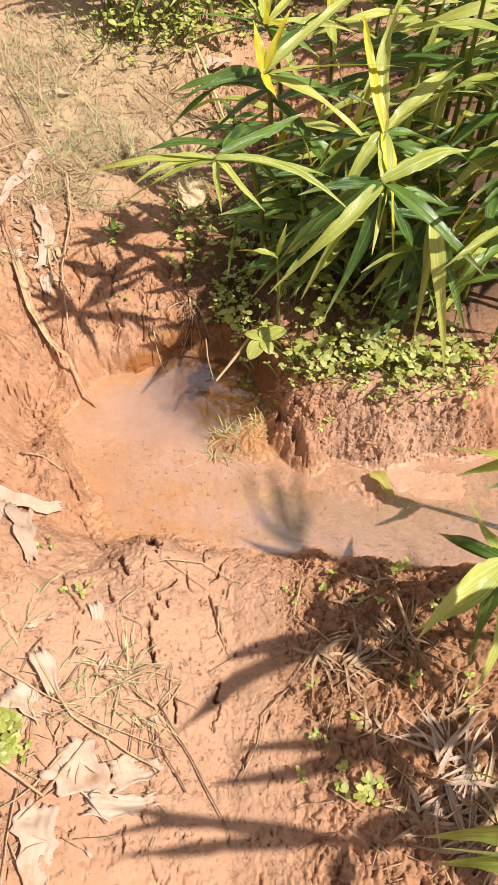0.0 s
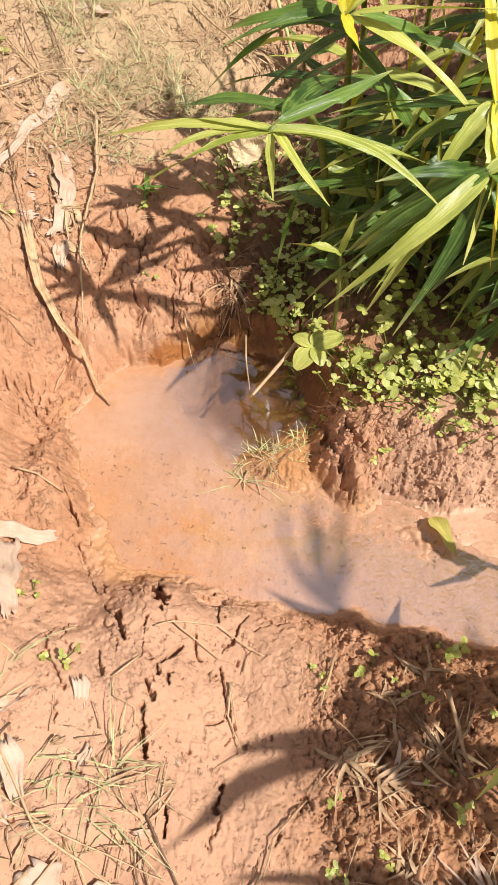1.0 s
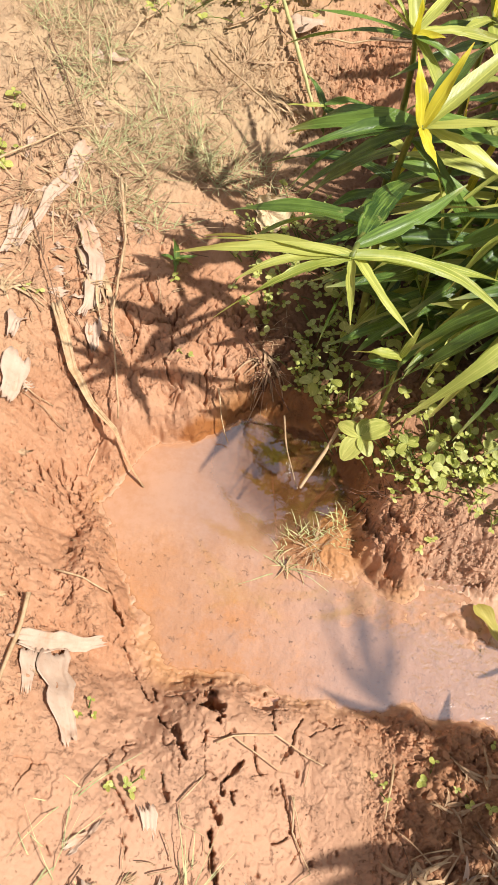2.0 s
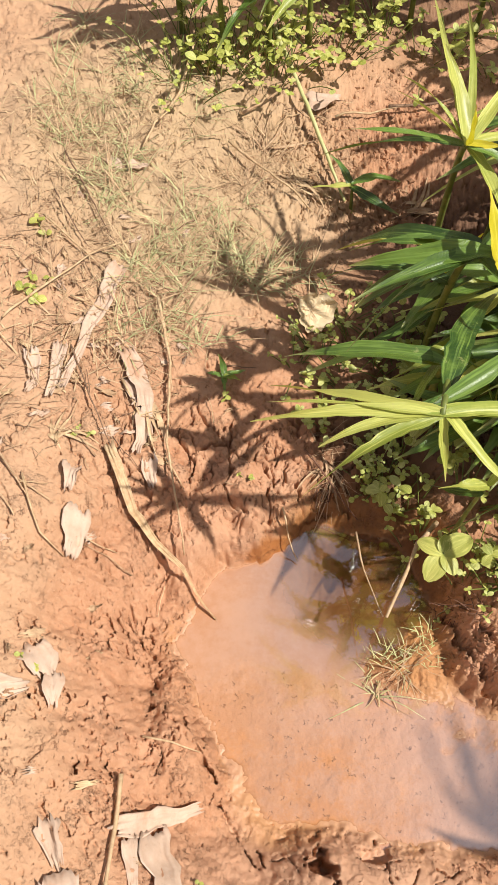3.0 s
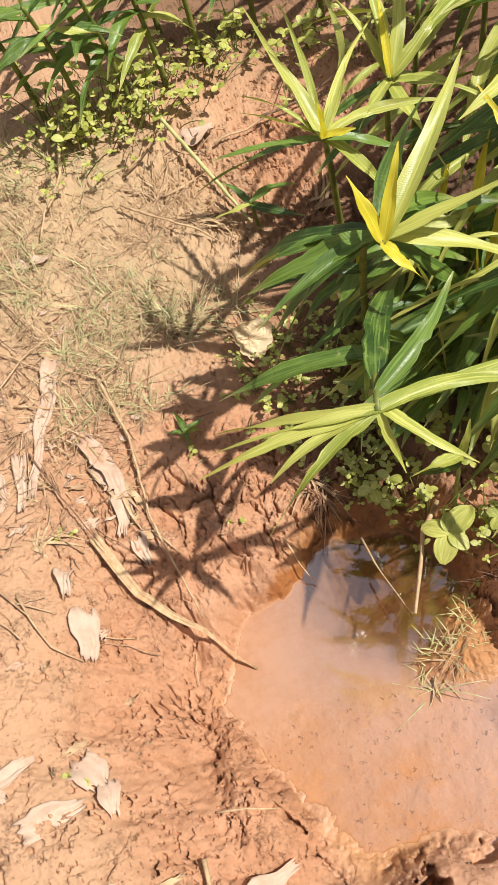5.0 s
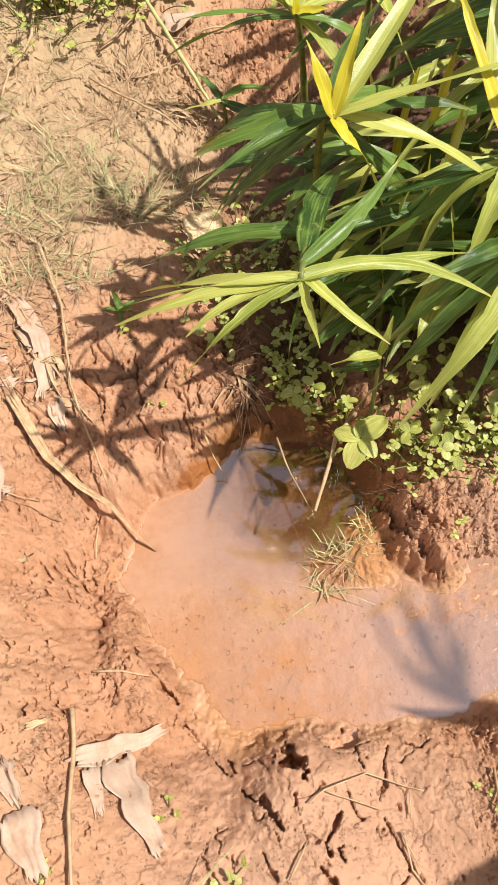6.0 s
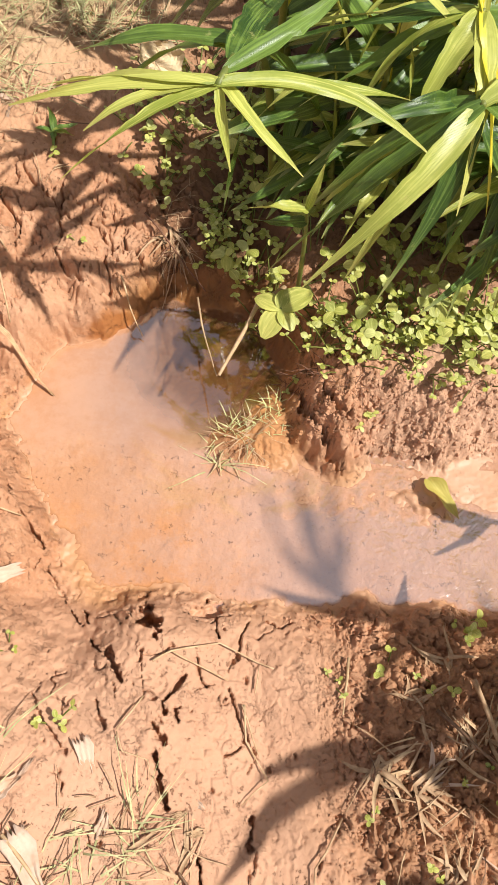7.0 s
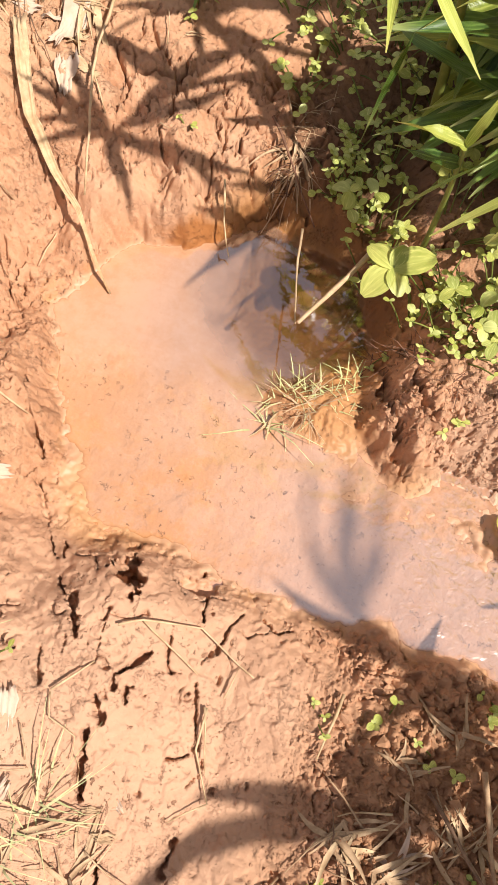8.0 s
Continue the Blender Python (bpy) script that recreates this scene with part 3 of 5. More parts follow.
def blade(start, tip, width, arch, rng, across=4, along=16, fold=None, twist=0.0):
    """A lance-shaped leaf that arches from its sheath to its drooping tip."""
    start, tip = Vector(start), Vector(tip)
    way = tip - start
    length = way.length
    knee = start + way * 0.45 + Vector((0, 0, arch * length))
    bow = Vector((-way.y, way.x, 0)) * rng.uniform(-0.10, 0.10)
    sag = rng.uniform(0.0, 0.05) * length
    pts = [p + bow * math.sin(math.pi * i / along) - Vector((0, 0, sag * (i / along) ** 4)) for i, p in enumerate(curve_points(start, knee, tip, along))]
    flat = Vector((way.x, way.y, 0))
    flat = flat.normalized() if flat.length > 1e-4 else Vector((1, 0, 0))
    side0 = flat.cross(Vector((0, 0, 1)))
    verts, faces, uvs = [], [], []
    phase, wave = rng.uniform(0, 6), rng.uniform(0.10, 0.34)
    fold = rng.uniform(0.10, 0.55) if fold is None else fold
    kink, bend = rng.uniform(0.45, 0.8), rng.uniform(-0.05, 0.07) * length
    torn = [(1 - max(0, rng.gauss(-0.05, 0.13)), 1 - max(0, rng.gauss(-0.05, 0.13))) for _ in range(along + 1)]
    for i, p in enumerate(pts):
        s = i / along
        along_v = (pts[min(i + 1, along)] - pts[max(i - 1, 0)]).normalized()
        side = (side0 - along_v * side0.dot(along_v)).normalized()
        up = side.cross(along_v)
        p = p - Vector((0, 0, bend * max(0, s - kink) / (1 - kink)))
        roll = twist * s + 0.22 * math.sin(4 * s + phase)
        side, up = side * math.cos(roll) + up * math.sin(roll), up * math.cos(roll) - side * math.sin(roll)
        w = width * 0.5 * (math.sin(math.pi * min(1, s * 0.97 + 0.03) ** 0.66) ** 0.9) * (1.10 - 0.25 * s) + 0.0006
        for k in range(across + 1):
            v = k / across * 2 - 1
            lift = fold * abs(v) * w + wave * w * abs(v) * math.sin(11 * s + phase + 2 * v)
            verts.append(p + side * (v * w * torn[i][v > 0]) + up * lift)
            uvs.append((s, k / across))
    for i in range(along):
        for k in range(across):
            a = i * (across + 1) + k
            faces.append((a, a + 1, a + across + 2, a + across + 1))
    return verts, faces, uvs


GINGER_LABEL = "green ginger stem with long pointed arching leaves"


def ginger(base, hub, leaves, bow=(0, 0, 0), label=GINGER_LABEL, seed=1, thick=0.006, group="ginger stems in the clump", more=0):
    """A leafy cane. leaves: rows of (height along the cane, tip, width, arch, material); more: lower leaves in two ranks."""
    rng = random.Random(seed)
    base, hub = Vector((*base[:2], ground_z(*base[:2]) - 0.015)), Vector(hub)
    plant = thing("ginger_plant", base, label, "plant", group)
    mid = Vector((base.x * 0.75 + hub.x * 0.25, base.y * 0.75 + hub.y * 0.25, base.z * 0.35 + hub.z * 0.65)) + Vector(bow)
    pts = curve_points(base, mid, hub, 14)
    local = [p - base for p in pts]
    radii = [thick * (1.15 - 0.55 * i / 14) * (1.12 if i % 3 == 0 else 1) for i in range(15)]
    part("stem", mesh_of("stem", *tube(local, radii, 8)), STEM, plant)
    leaves = list(leaves)
    for k in range(more):
        at = 0.30 + 0.62 * (k + 0.5) / more
        root = pts[int(at * 14)]
        turn = rng.uniform(-0.6, 0.6) + (math.pi if k % 2 else 0) + 0.25
        tip = root + Vector((math.cos(turn), math.sin(turn), rng.uniform(-0.45, 0.25))) * rng.uniform(0.15, 0.23)
        tip.z = max(tip.z, ground_z(tip.x, tip.y) + 0.03)
        leaves.append((at, tip, rng.uniform(0.028, 0.038), rng.uniform(0.1, 0.2), LIME if rng.random() < 0.15 else GREEN))
    for at, tip, width, arch, mat in leaves:
        f = at * 14
        i = min(13, int(f))
        root = pts[i].lerp(pts[i + 1], f - i)
        v, faces, uv = blade(root - base, Vector(tip) - base, width * 0.80, arch, rng, twist=rng.uniform(-1.1, 1.1))
        part("leaf", mesh_of("leaf", v, faces, uv), mat, plant)
    return plant


def wild_ginger(x, y, tall, lean, heading, count, length, seed, label=GINGER_LABEL, group="ginger stems in the clump", young=0.42, droop=0.25):
    """A cane whose two ranks of leaves follow a heading."""
    rng = random.Random(seed)
    z = ground_z(x, y)
    hub = Vector((x + lean[0], y + lean[1], z + tall))
    base = Vector((x, y, z))
    rows = []
    for i in range(count):
        at = 0.42 + 0.58 * (i + 0.5) / count
        side = 1 if i % 2 else -1
        turn = heading + rng.uniform(-0.5, 0.5) + (0 if side > 0 else math.pi)
        span = length * rng.uniform(0.62, 1.0)
        rise = (at - 0.62) * 1.1 + rng.uniform(-0.15, 0.1) - droop * rng.random()
        root = base.lerp(hub, at)
        tip = root + Vector((math.cos(turn), math.sin(turn), rise)).normalized() * span
        tip.z = max(tip.z, z + 0.03)
        mat = LIME if rng.random() < young else GREEN
        rows.append((at, tip, rng.uniform(0.026, 0.036), rng.uniform(0.10, 0.24), mat))
    tip = hub + Vector((rng.uniform(-.05, .05), rng.uniform(-.05, .05), 0.15))
    rows.append((1.0, tip, 0.018, 0.02, YELLOW if rng.random() < 0.5 else LIME))
    return ginger((x, y), hub, rows, seed=seed, label=label, group=group)


def small_leaf(name, length, width, cup=0.12, widest=1.15, blunt=0.62):
    """An oval leaf lying along +x from its stalk."""
    verts, faces, uvs = [], [], []
    n = 6
    for i in range(n + 1):
        s = i / n
        w = width * 0.5 * math.sin(math.pi * (0.05 + 0.92 * s) ** widest) ** blunt
        for k in (-1, -0.5, 0, 0.5, 1):
            verts.append((length * s, k * w, length * (cup * s * (1 - s) * 2 - 0.10 * s * s) + 0.10 * w * abs(k)))
            uvs.append((s * 0.75, (k + 1) / 2))
    for i in range(n):
        for k in range(4):
            a = i * 5 + k
            faces.append((a, a + 5, a + 6, a + 1))
    return mesh_of(name, verts, faces, uvs)


OVAL = [small_leaf("oval_leaf", 1.0, r, c) for r, c in ((0.80, 0.10), (0.95, 0.14), (0.68, 0.06))]
OVAL_PALE = [me.copy() for me in OVAL]
for me in OVAL:
    me.materials.append(WEED)
for me in OVAL_PALE:
    me.materials.append(PALEWEED)

WEED_LABEL = "small creeping weed with round pale green leaves on mud"


def weed(x, y, whorls, size, spread, seed, tall=0.02, label=WEED_LABEL, group="weeds on the bank", pale=0.3, name="weed"):
    """A creeping weed: short stalks, each with a whorl of three or four oval leaves."""
    rng = random.Random(seed)
    base = Vector((x, y, ground_z(x, y) - 0.003))
    plant = thing(name, base, label, "weed", group)
    for _ in range(whorls):
        dx, dy = rng.gauss(0, spread), rng.gauss(0, spread)
        foot = Vector((dx * 0.4, dy * 0.4, ground_z(x + dx * 0.4, y + dy * 0.4) - base.z - 0.002))
        top = Vector((dx, dy, max(0, ground_z(x + dx, y + dy) - base.z) + tall * rng.uniform(0.5, 1.3)))
        v, f = tube(curve_points(foot, (foot + top) / 2 + Vector((0, 0, 0.3 * tall)), top, 4), [0.0011] * 5, 4, False)
        part("stalk", mesh_of("stalk", v, f), STEM, plant)
        turn, number = rng.uniform(0, 6.3), rng.choice((2, 3, 3, 4))
        for k in range(number):
            me = rng.choice(OVAL_PALE if rng.random() < pale else OVAL)
            m = Matrix.Translation(top) @ Euler((rng.uniform(-.5, .5), rng.uniform(-0.6, 0.25), turn + k * 2 * math.pi / number + rng.uniform(-.25, .25))).to_matrix().to_4x4()
            part("leaf", me, WEED, plant, m=m @ Matrix.Scale(size * rng.uniform(0.5, 1.3), 4))
    return plant


def stalk(name, points, radius, mat, label, category, lift=0.004, group="", wobble=0.0018, seed=0, follow=True):
    """A straw or twig: points (x, y, height over the land)."""
    rng = random.Random(seed)
    pts = []
    for i in range(len(points) - 1):
        a, b = points[i], points[i + 1]
        steps = max(2, int(math.hypot(b[0] - a[0], b[1] - a[1]) / 0.02))
        for k in range(steps + (i == len(points) - 2)):
            s = k / steps
            x, y, h = (a[j] + (b[j] - a[j]) * s for j in range(3))
            x, y = x + rng.uniform(-wobble, wobble) * 0.5, y + rng.uniform(-wobble, wobble) * 0.5
            pts.append(Vector((x, y, (max(ground_z(x, y), -0.01) if follow else 0) + h + lift)))
    if follow:
        zs = [p.z for p in pts]
        for i in range(1, len(pts) - 1):
            pts[i].z = max(zs[i], (zs[i - 1] + zs[i + 1]) / 2)
    base = pts[0].copy()
    n = len(pts) - 1
    radii = [radius * (1 - 0.5 * i / n) * rng.uniform(0.85, 1.15) for i in range(n + 1)]
    me = mesh_of(name, *tube([p - base for p in pts], radii, 6))
    me.materials.append(mat)
    ob = new(name, me)
    ob.location = base
    return tagged(ob, label, category, group)


def husk(name, points, width, label, category="husk", mat=None, seed=0, curl=0.3, ragged=0.42, lift=0.0025, group="dry husks on the mud", thick=0.0007, taper=0.35, sink=0.022):
    """A torn papery sheet that lies along points (x, y, height over the land)."""
    rng = random.Random(seed)
    pts = []
    for a, b in zip(points, points[1:]):
        for k in range(6):
            s = k / 6
            pts.append(Vector(tuple(a[j] + (b[j] - a[j]) * s for j in range(3))))
    pts.append(Vector(points[-1]))
    n, cols = len(pts) - 1, 13
    verts, faces = [], []
    edge = [tuple(1 + ragged * (0.8 * math.sin(2.3 * i / 6 * 3.1 + s + seed) * 0.5 + rng.uniform(-0.35, 0.35)) for s in (0.0, 2.4)) for i in range(len(pts))]
    for i, p in enumerate(pts):
        along_v = (pts[min(i + 1, n)] - pts[max(i - 1, 0)])
        side = Vector((-along_v.y, along_v.x, 0)).normalized()
        s = i / n
        w = width * 0.5 * (1 - taper * s) * (0.72 + 0.28 * math.sin(math.pi * min(1, 0.15 + s)))
        for k in range(cols):
            v = k / (cols - 1) * 2 - 1
            q = p + side * (v * w * edge[i][0 if v < 0 else 1])
            end = rng.uniform(-0.6, 0.6) * (0.011 if i in (0, n) else 0.003 if i in (1, n - 1) else 0)
            q += along_v.normalized() * end
            z = max(ground_z(q.x, q.y), 0.0) + p.z + lift + curl * min(w, 0.012) * v * v + 0.0016 * math.sin(11 * v + 5 * s + seed) + (0.04 * min(width, 0.03) * abs(math.sin(4.3 * v + seed))) + 0.26 * min(width, 0.034) * abs(noise.noise(Vector((q.x * 48, q.y * 48, seed * 1.7)))) + 0.16 * min(width, 0.034) * abs(noise.noise(Vector((q.x * 150, q.y * 150, seed * 1.3))))
            z -= sink * max(0.0, noise.noise(Vector((q.x * 30, q.y * 30, seed * 2.3))) + 0.05) + 0.0007 * math.sin(26 * v + 3 * noise.noise(Vector((q.x * 20, q.y * 20, seed))))
            verts.append(Vector((q.x, q.y, z)))
    for _ in range(1):
        zs = [v.z for v in verts]
        for i in range(n + 1):
            for k in range(cols):
                near = [zs[a * cols + b] for a, b in ((i - 1, k), (i + 1, k), (i, k - 1), (i, k + 1)) if 0 <= a <= n and 0 <= b < cols]
                verts[i * cols + k].z = max(zs[i * cols + k] - 0.0008, sum(near) / len(near) - 0.0012)
    base = verts[0].copy()
    total = len(verts)
    verts = [v - base for v in verts] + [v - base + Vector((0, 0, -thick)) for v in verts]
    rim = []
    for i in range(n):
        for k in range(cols - 1):
            a = i * cols + k
            faces.append((a, a + cols, a + cols + 1, a + 1))
            faces.append((total + a, total + a + 1, total + a + cols + 1, total + a + cols))
    rim = [k for k in range(cols)] + [i * cols + cols - 1 for i in range(1, n + 1)] + [n * cols + k for k in range(cols - 2, -1, -1)] + [i * cols for i in range(n - 1, 0, -1)]
    for a, b in zip(rim, rim[1:] + rim[:1]):
        faces.append((a, b, total + b, total + a))
    me = mesh_of(name, verts, faces)
    me.materials.append(mat or HUSK)
    ob = new(name, me)
    ob.location = base
    return tagged(ob, label, category, group)


def tufts(name, spots, mat, label, category, seed, blades, length, width, lay=0.5, droop=0.4):
    """Many thin blades in one mesh. spots: (x, y, radius)."""
    rng = random.Random(seed)
    verts, faces = [], []
    for cx, cy, radius in spots:
        for _ in range(blades):
            a, r = rng.uniform(0, 6.3), radius * math.sqrt(rng.random())
            x, y = cx + r * math.cos(a), cy + r * math.sin(a)
            z = max(ground_z(x, y), -0.005) - 0.003
            turn = rng.uniform(0, 6.3)
            lean = rng.uniform(lay * 0.4, lay * 1.3)
            size = length * rng.uniform(0.5, 1.3)
            w = width * rng.uniform(0.6, 1.3)
            out = Vector((math.cos(turn), math.sin(turn), 0))
            side = Vector((-out.y, out.x, 0))
            first = len(verts)
            for k in range(4):
                s = k / 3
                p = Vector((x, y, z)) + out * (size * s * math.sin(lean + droop * s)) + Vector((0, 0, size * s * math.cos(min(1.5, lean + droop * s))))
                ww = w * (1 - 0.8 * s)
                verts += [p - side * ww, p + side * ww]
            for k in range(3):
                faces.append((first + 2 * k, first + 2 * k + 1, first + 2 * k + 3, first + 2 * k + 2))
    me = mesh_of(name, verts, faces)
    me.materials.append(mat)
    return tagged(new(name, me), label, category, kind="stuff")


def crumbs(name, mat, label, seed, patches):
    """Loose crumbs of soil in one mesh. patches: (x, y, radius x, radius y, number, least and most size)."""
    rng = random.Random(seed)
    ico = bmesh.new()
    bmesh.ops.create_icosphere(ico, subdivisions=1, radius=1.0)
    ball = [v.co.copy() for v in ico.verts]
    sides = [tuple(v.index for v in f.verts) for f in ico.faces]
    ico.free()
    spots = []
    for cx, cy, rx, ry, number, lo, hi in patches:
        for _ in range(number):
            a, r = rng.uniform(0, 6.283), math.sqrt(rng.random())
            spots.append((cx + rx * r * math.cos(a), cy + ry * r * math.sin(a), lo + (hi - lo) * rng.random() ** 3))
    zs = land(np.array([p[0] for p in spots]), np.array([p[1] for p in spots]))
    verts, faces = [], []
    for (x, y, size), z in zip(spots, zs):
        if z < -0.002:
            continue
        turn = Euler((rng.uniform(0, 6), rng.uniform(0, 6), rng.uniform(0, 6))).to_matrix()
        stretch = Vector((rng.uniform(.7, 1.4), rng.uniform(.6, 1.1), rng.uniform(.5, .9)))
        first = len(verts)
        for c in ball:
            q = turn @ (Vector((c.x * stretch.x, c.y * stretch.y, c.z * stretch.z)) * size * 0.5 * rng.uniform(.45, 1.35))
            verts.append((x + q.x, y + q.y, z + q.z - size * 0.10))
        faces += [tuple(first + i for i in f) for f in sides]
    me = mesh_of(name, verts, faces, smooth=False)
    me.materials.append(mat)
    return tagged(new(name, me), label, "soil", kind="stuff")


def withered(x, y, count, length, width, heading, spread, mat, label, seed, group="withered grass fans"):
    """A flattened fan of dead blades on the soil."""
    rng = random.Random(seed)
    base = Vector((x, y, ground_z(x, y) - 0.002))
    plant = thing("dead_grass_fan", base, label, "dead grass", group)
    for _ in range(count):
        turn, size = heading + rng.gauss(0, spread), length * rng.uniform(0.5, 1.2)
        a = Vector((x + rng.gauss(0, 0.008), y + rng.gauss(0, 0.008), 0))
        a.z = ground_z(a.x, a.y) + 0.001
        b = Vector((a.x + math.cos(turn) * size, a.y + math.sin(turn) * size, 0))
        b.z = ground_z(b.x, b.y) + rng.uniform(0.001, 0.010)
        m = (a + b) / 2
        arch = max(0.06, (ground_z(m.x, m.y) + 0.006 - m.z) / size) + rng.uniform(0, 0.08)
        v, f, uv = blade(a - base, b - base, width * rng.uniform(0.4, 1.3), arch, rng, across=2, along=8, fold=rng.uniform(0.2, 0.9), twist=rng.uniform(-0.6, 0.6))
        part("blade", mesh_of("blade", v, f, uv), mat, plant)
    return plant


# ---------- the ground, one sheet to the horizon ----------
def graded(spans, reach):
    """Places along an axis: rows of (from, to, step), then ever wider steps out to the horizon."""
    core = [v for a, b, step in spans for v in np.arange(a, b - step / 2, step)]
    step = spans[-1][2]
    grow, lo, hi = step, [], []
    while (core[0] - (lo[-1] if lo else core[0])) < reach:
        grow *= 1.17
        lo.append((lo[-1] if lo else core[0]) - grow)
        hi.append((hi[-1] if hi else core[-1]) + grow)
    return np.array(lo[::-1] + core + hi)


xs = graded([(-0.80, -0.56, 0.0030), (-0.56, 0.36, 0.0016), (0.36, 0.58, 0.0030)], 90.0)
ys = graded([(0.26, 0.50, 0.0032), (0.50, 1.50, 0.0016), (1.50, 1.90, 0.0028), (1.90, 2.60, 0.0046)], 90.0)
gx, gy = np.meshgrid(xs, ys)
flat_x, flat_y = gx.ravel(), gy.ravel()
gz = np.concatenate([land(flat_x[i:i + 40000], flat_y[i:i + 40000]) for i in range(0, len(flat_x), 40000)])
nx, ny = len(xs), len(ys)
index = np.arange(nx * ny).reshape(ny, nx)
quads = np.stack([index[:-1, :-1], index[:-1, 1:], index[1:, 1:], index[1:, :-1]], -1).reshape(-1, 4)
me = bpy.data.meshes.new("ground")
me.vertices.add(nx * ny)
me.vertices.foreach_set("co", np.stack([flat_x, flat_y, gz], -1).ravel())
me.loops.add(quads.size)
me.loops.foreach_set("vertex_index", quads.ravel().astype(np.int32))
me.polygons.add(len(quads))
me.polygons.foreach_set("loop_start", np.arange(0, quads.size, 4, dtype=np.int32))
me.polygons.foreach_set("loop_total", np.full(len(quads), 4, dtype=np.int32))
me.update(calc_edges=True)
me.shade_smooth()
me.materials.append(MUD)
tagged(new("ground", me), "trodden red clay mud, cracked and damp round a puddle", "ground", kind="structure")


def ground_z(x, y):
    """Height of the ground sheet at a place near the puddle."""
    c, r = min(max(int(np.searchsorted(xs, x)) - 1, 0), nx - 2), min(max(int(np.searchsorted(ys, y)) - 1, 0), ny - 2)
    u, v = (x - xs[c]) / (xs[c + 1] - xs[c]), (y - ys[r]) / (ys[r + 1] - ys[r])
    k = r * nx + c
    return float((gz[k] * (1 - u) + gz[k + 1] * u) * (1 - v) + (gz[k + nx] * (1 - u) + gz[k + nx + 1] * u) * v)


# ---------- the water ----------
wx, wy = np.meshgrid(np.arange(-.42, 1.41, .004), np.arange(.72, 1.46, .004))
rows, cols = wx.shape
depths = -land(wx.ravel(), wy.ravel())
cells = [(r * cols + c, r * cols + c + 1, (r + 1) * cols + c + 1, (r + 1) * cols + c) for r in range(rows - 1) for c in range(cols - 1)]
me = mesh_of("water", np.stack([wx.ravel(), wy.ravel(), np.zeros(wx.size)], -1).tolist(), cells)
me.attributes.new("depth", "FLOAT", "POINT").data.foreach_set("value", depths.astype(np.float32))
me.materials.append(WATER)
tagged(new("water", me), "shallow turbid brown puddle that reflects the sky", "water", kind="structure")

# ---------- the ginger clump behind the puddle ----------
G, L, Y = GREEN, LIME, YELLOW
ginger((.105, 1.47), (0.0, 1.20, .575), [
    (.99, (-.176, 1.312, .485), .0205, .10, L), (1.0, (-.204, 1.22, .53), .0205, .10, L), (1.0, (-.185, 1.25, .53), .0205, .10, L),
    (1.0, (-.150, 1.125, .53), .0205, .08, L), (.99, (-.13, 1.185, .545), .0205, .09, L), (1.0, (.012, 1.155, .515), .013, .05, L), (.98, (.08, 1.125, .535), .0205, .10, L), (1.0, (.225, 1.18, .52), .022, .12, L),
    (.98, (.22, 1.245, .52), .023, .12, L), (.95, (.145, 1.34, .58), .025, .08, G), (.90, (.125, 1.44, .50), .038, .15, G), (.80, (-.12, 1.40, .40), .028, .16, G),
    (.55, (.02, 1.38, .19), .028, .12, G), (.60, (.20, 1.40, .26), .028, .15, G)], bow=(.0, .05, .12), seed=11, more=2,
    label="ginger stem with a fan of bright lime leaves over the puddle")
ginger((.115, 1.60), (.075, 1.37, .63), [
    (.93, (-.08, 1.43, .56), .036, .14, G), (.86, (-.092, 1.305, .56), .046, .18, G), (.80, (-.06, 1.58, .47), .034, .15, G),
    (.72, (-.05, 1.50, .40), .034, .15, G), (1.0, (.24, 1.54, .70), .032, .08, L), (.98, (.22, 1.56, .66), .036, .10, G), (.97, (.33, 1.42, .62), .034, .16, L), (.94, (.27, 1.33, .54), .032, .16, L),
    (1.0, (.055, 1.42, .70), .020, .03, Y), (1.0, (.10, 1.32, .61), .021, .10, Y), (1.0, (.115, 1.42, .72), .018, .03, Y), (.66, (.25, 1.45, .36), .036, .14, G), (.58, (-.02, 1.62, .30), .034, .14, G)],
    bow=(.0, .04, .08), seed=12, more=8, label="ginger stem with glossy green leaves and yellow young tips")
ginger((.15, 1.80), (.080, 1.595, .61), [
    (.97, (-.076, 1.64, .60), .019, .14, G), (.90, (-.09, 1.72, .50), .020, .16, G), (1.0, (.047, 1.80, .702), .012, .05, L), (1.0, (.050, 1.70, .686), .020, .04, L), (.98, (-.005, 1.66, .675), .012, .06, L), (.97, (-.019, 1.62, .67), .012, .06, L),
    (1.0, (.173, 1.85, .652), .019, .05, L), (1.0, (.096, 1.80, .69), .012, .05, L), (.98, (.21, 1.75, .659), .012, .06, L), (.97, (.187, 1.58, .557), .020, .12, G), (.95, (.161, 1.55, .50), .022, .12, L), (.98, (.254, 1.60, .596), .019, .10, L),
    (1.0, (.078, 1.60, .67), .015, .04, Y), (1.0, (.12, 1.58, .62), .015, .06, Y)],
    bow=(.0, .03, .06), seed=13, more=0, label="slender ginger stem with spreading green leaves and a yellow tip")
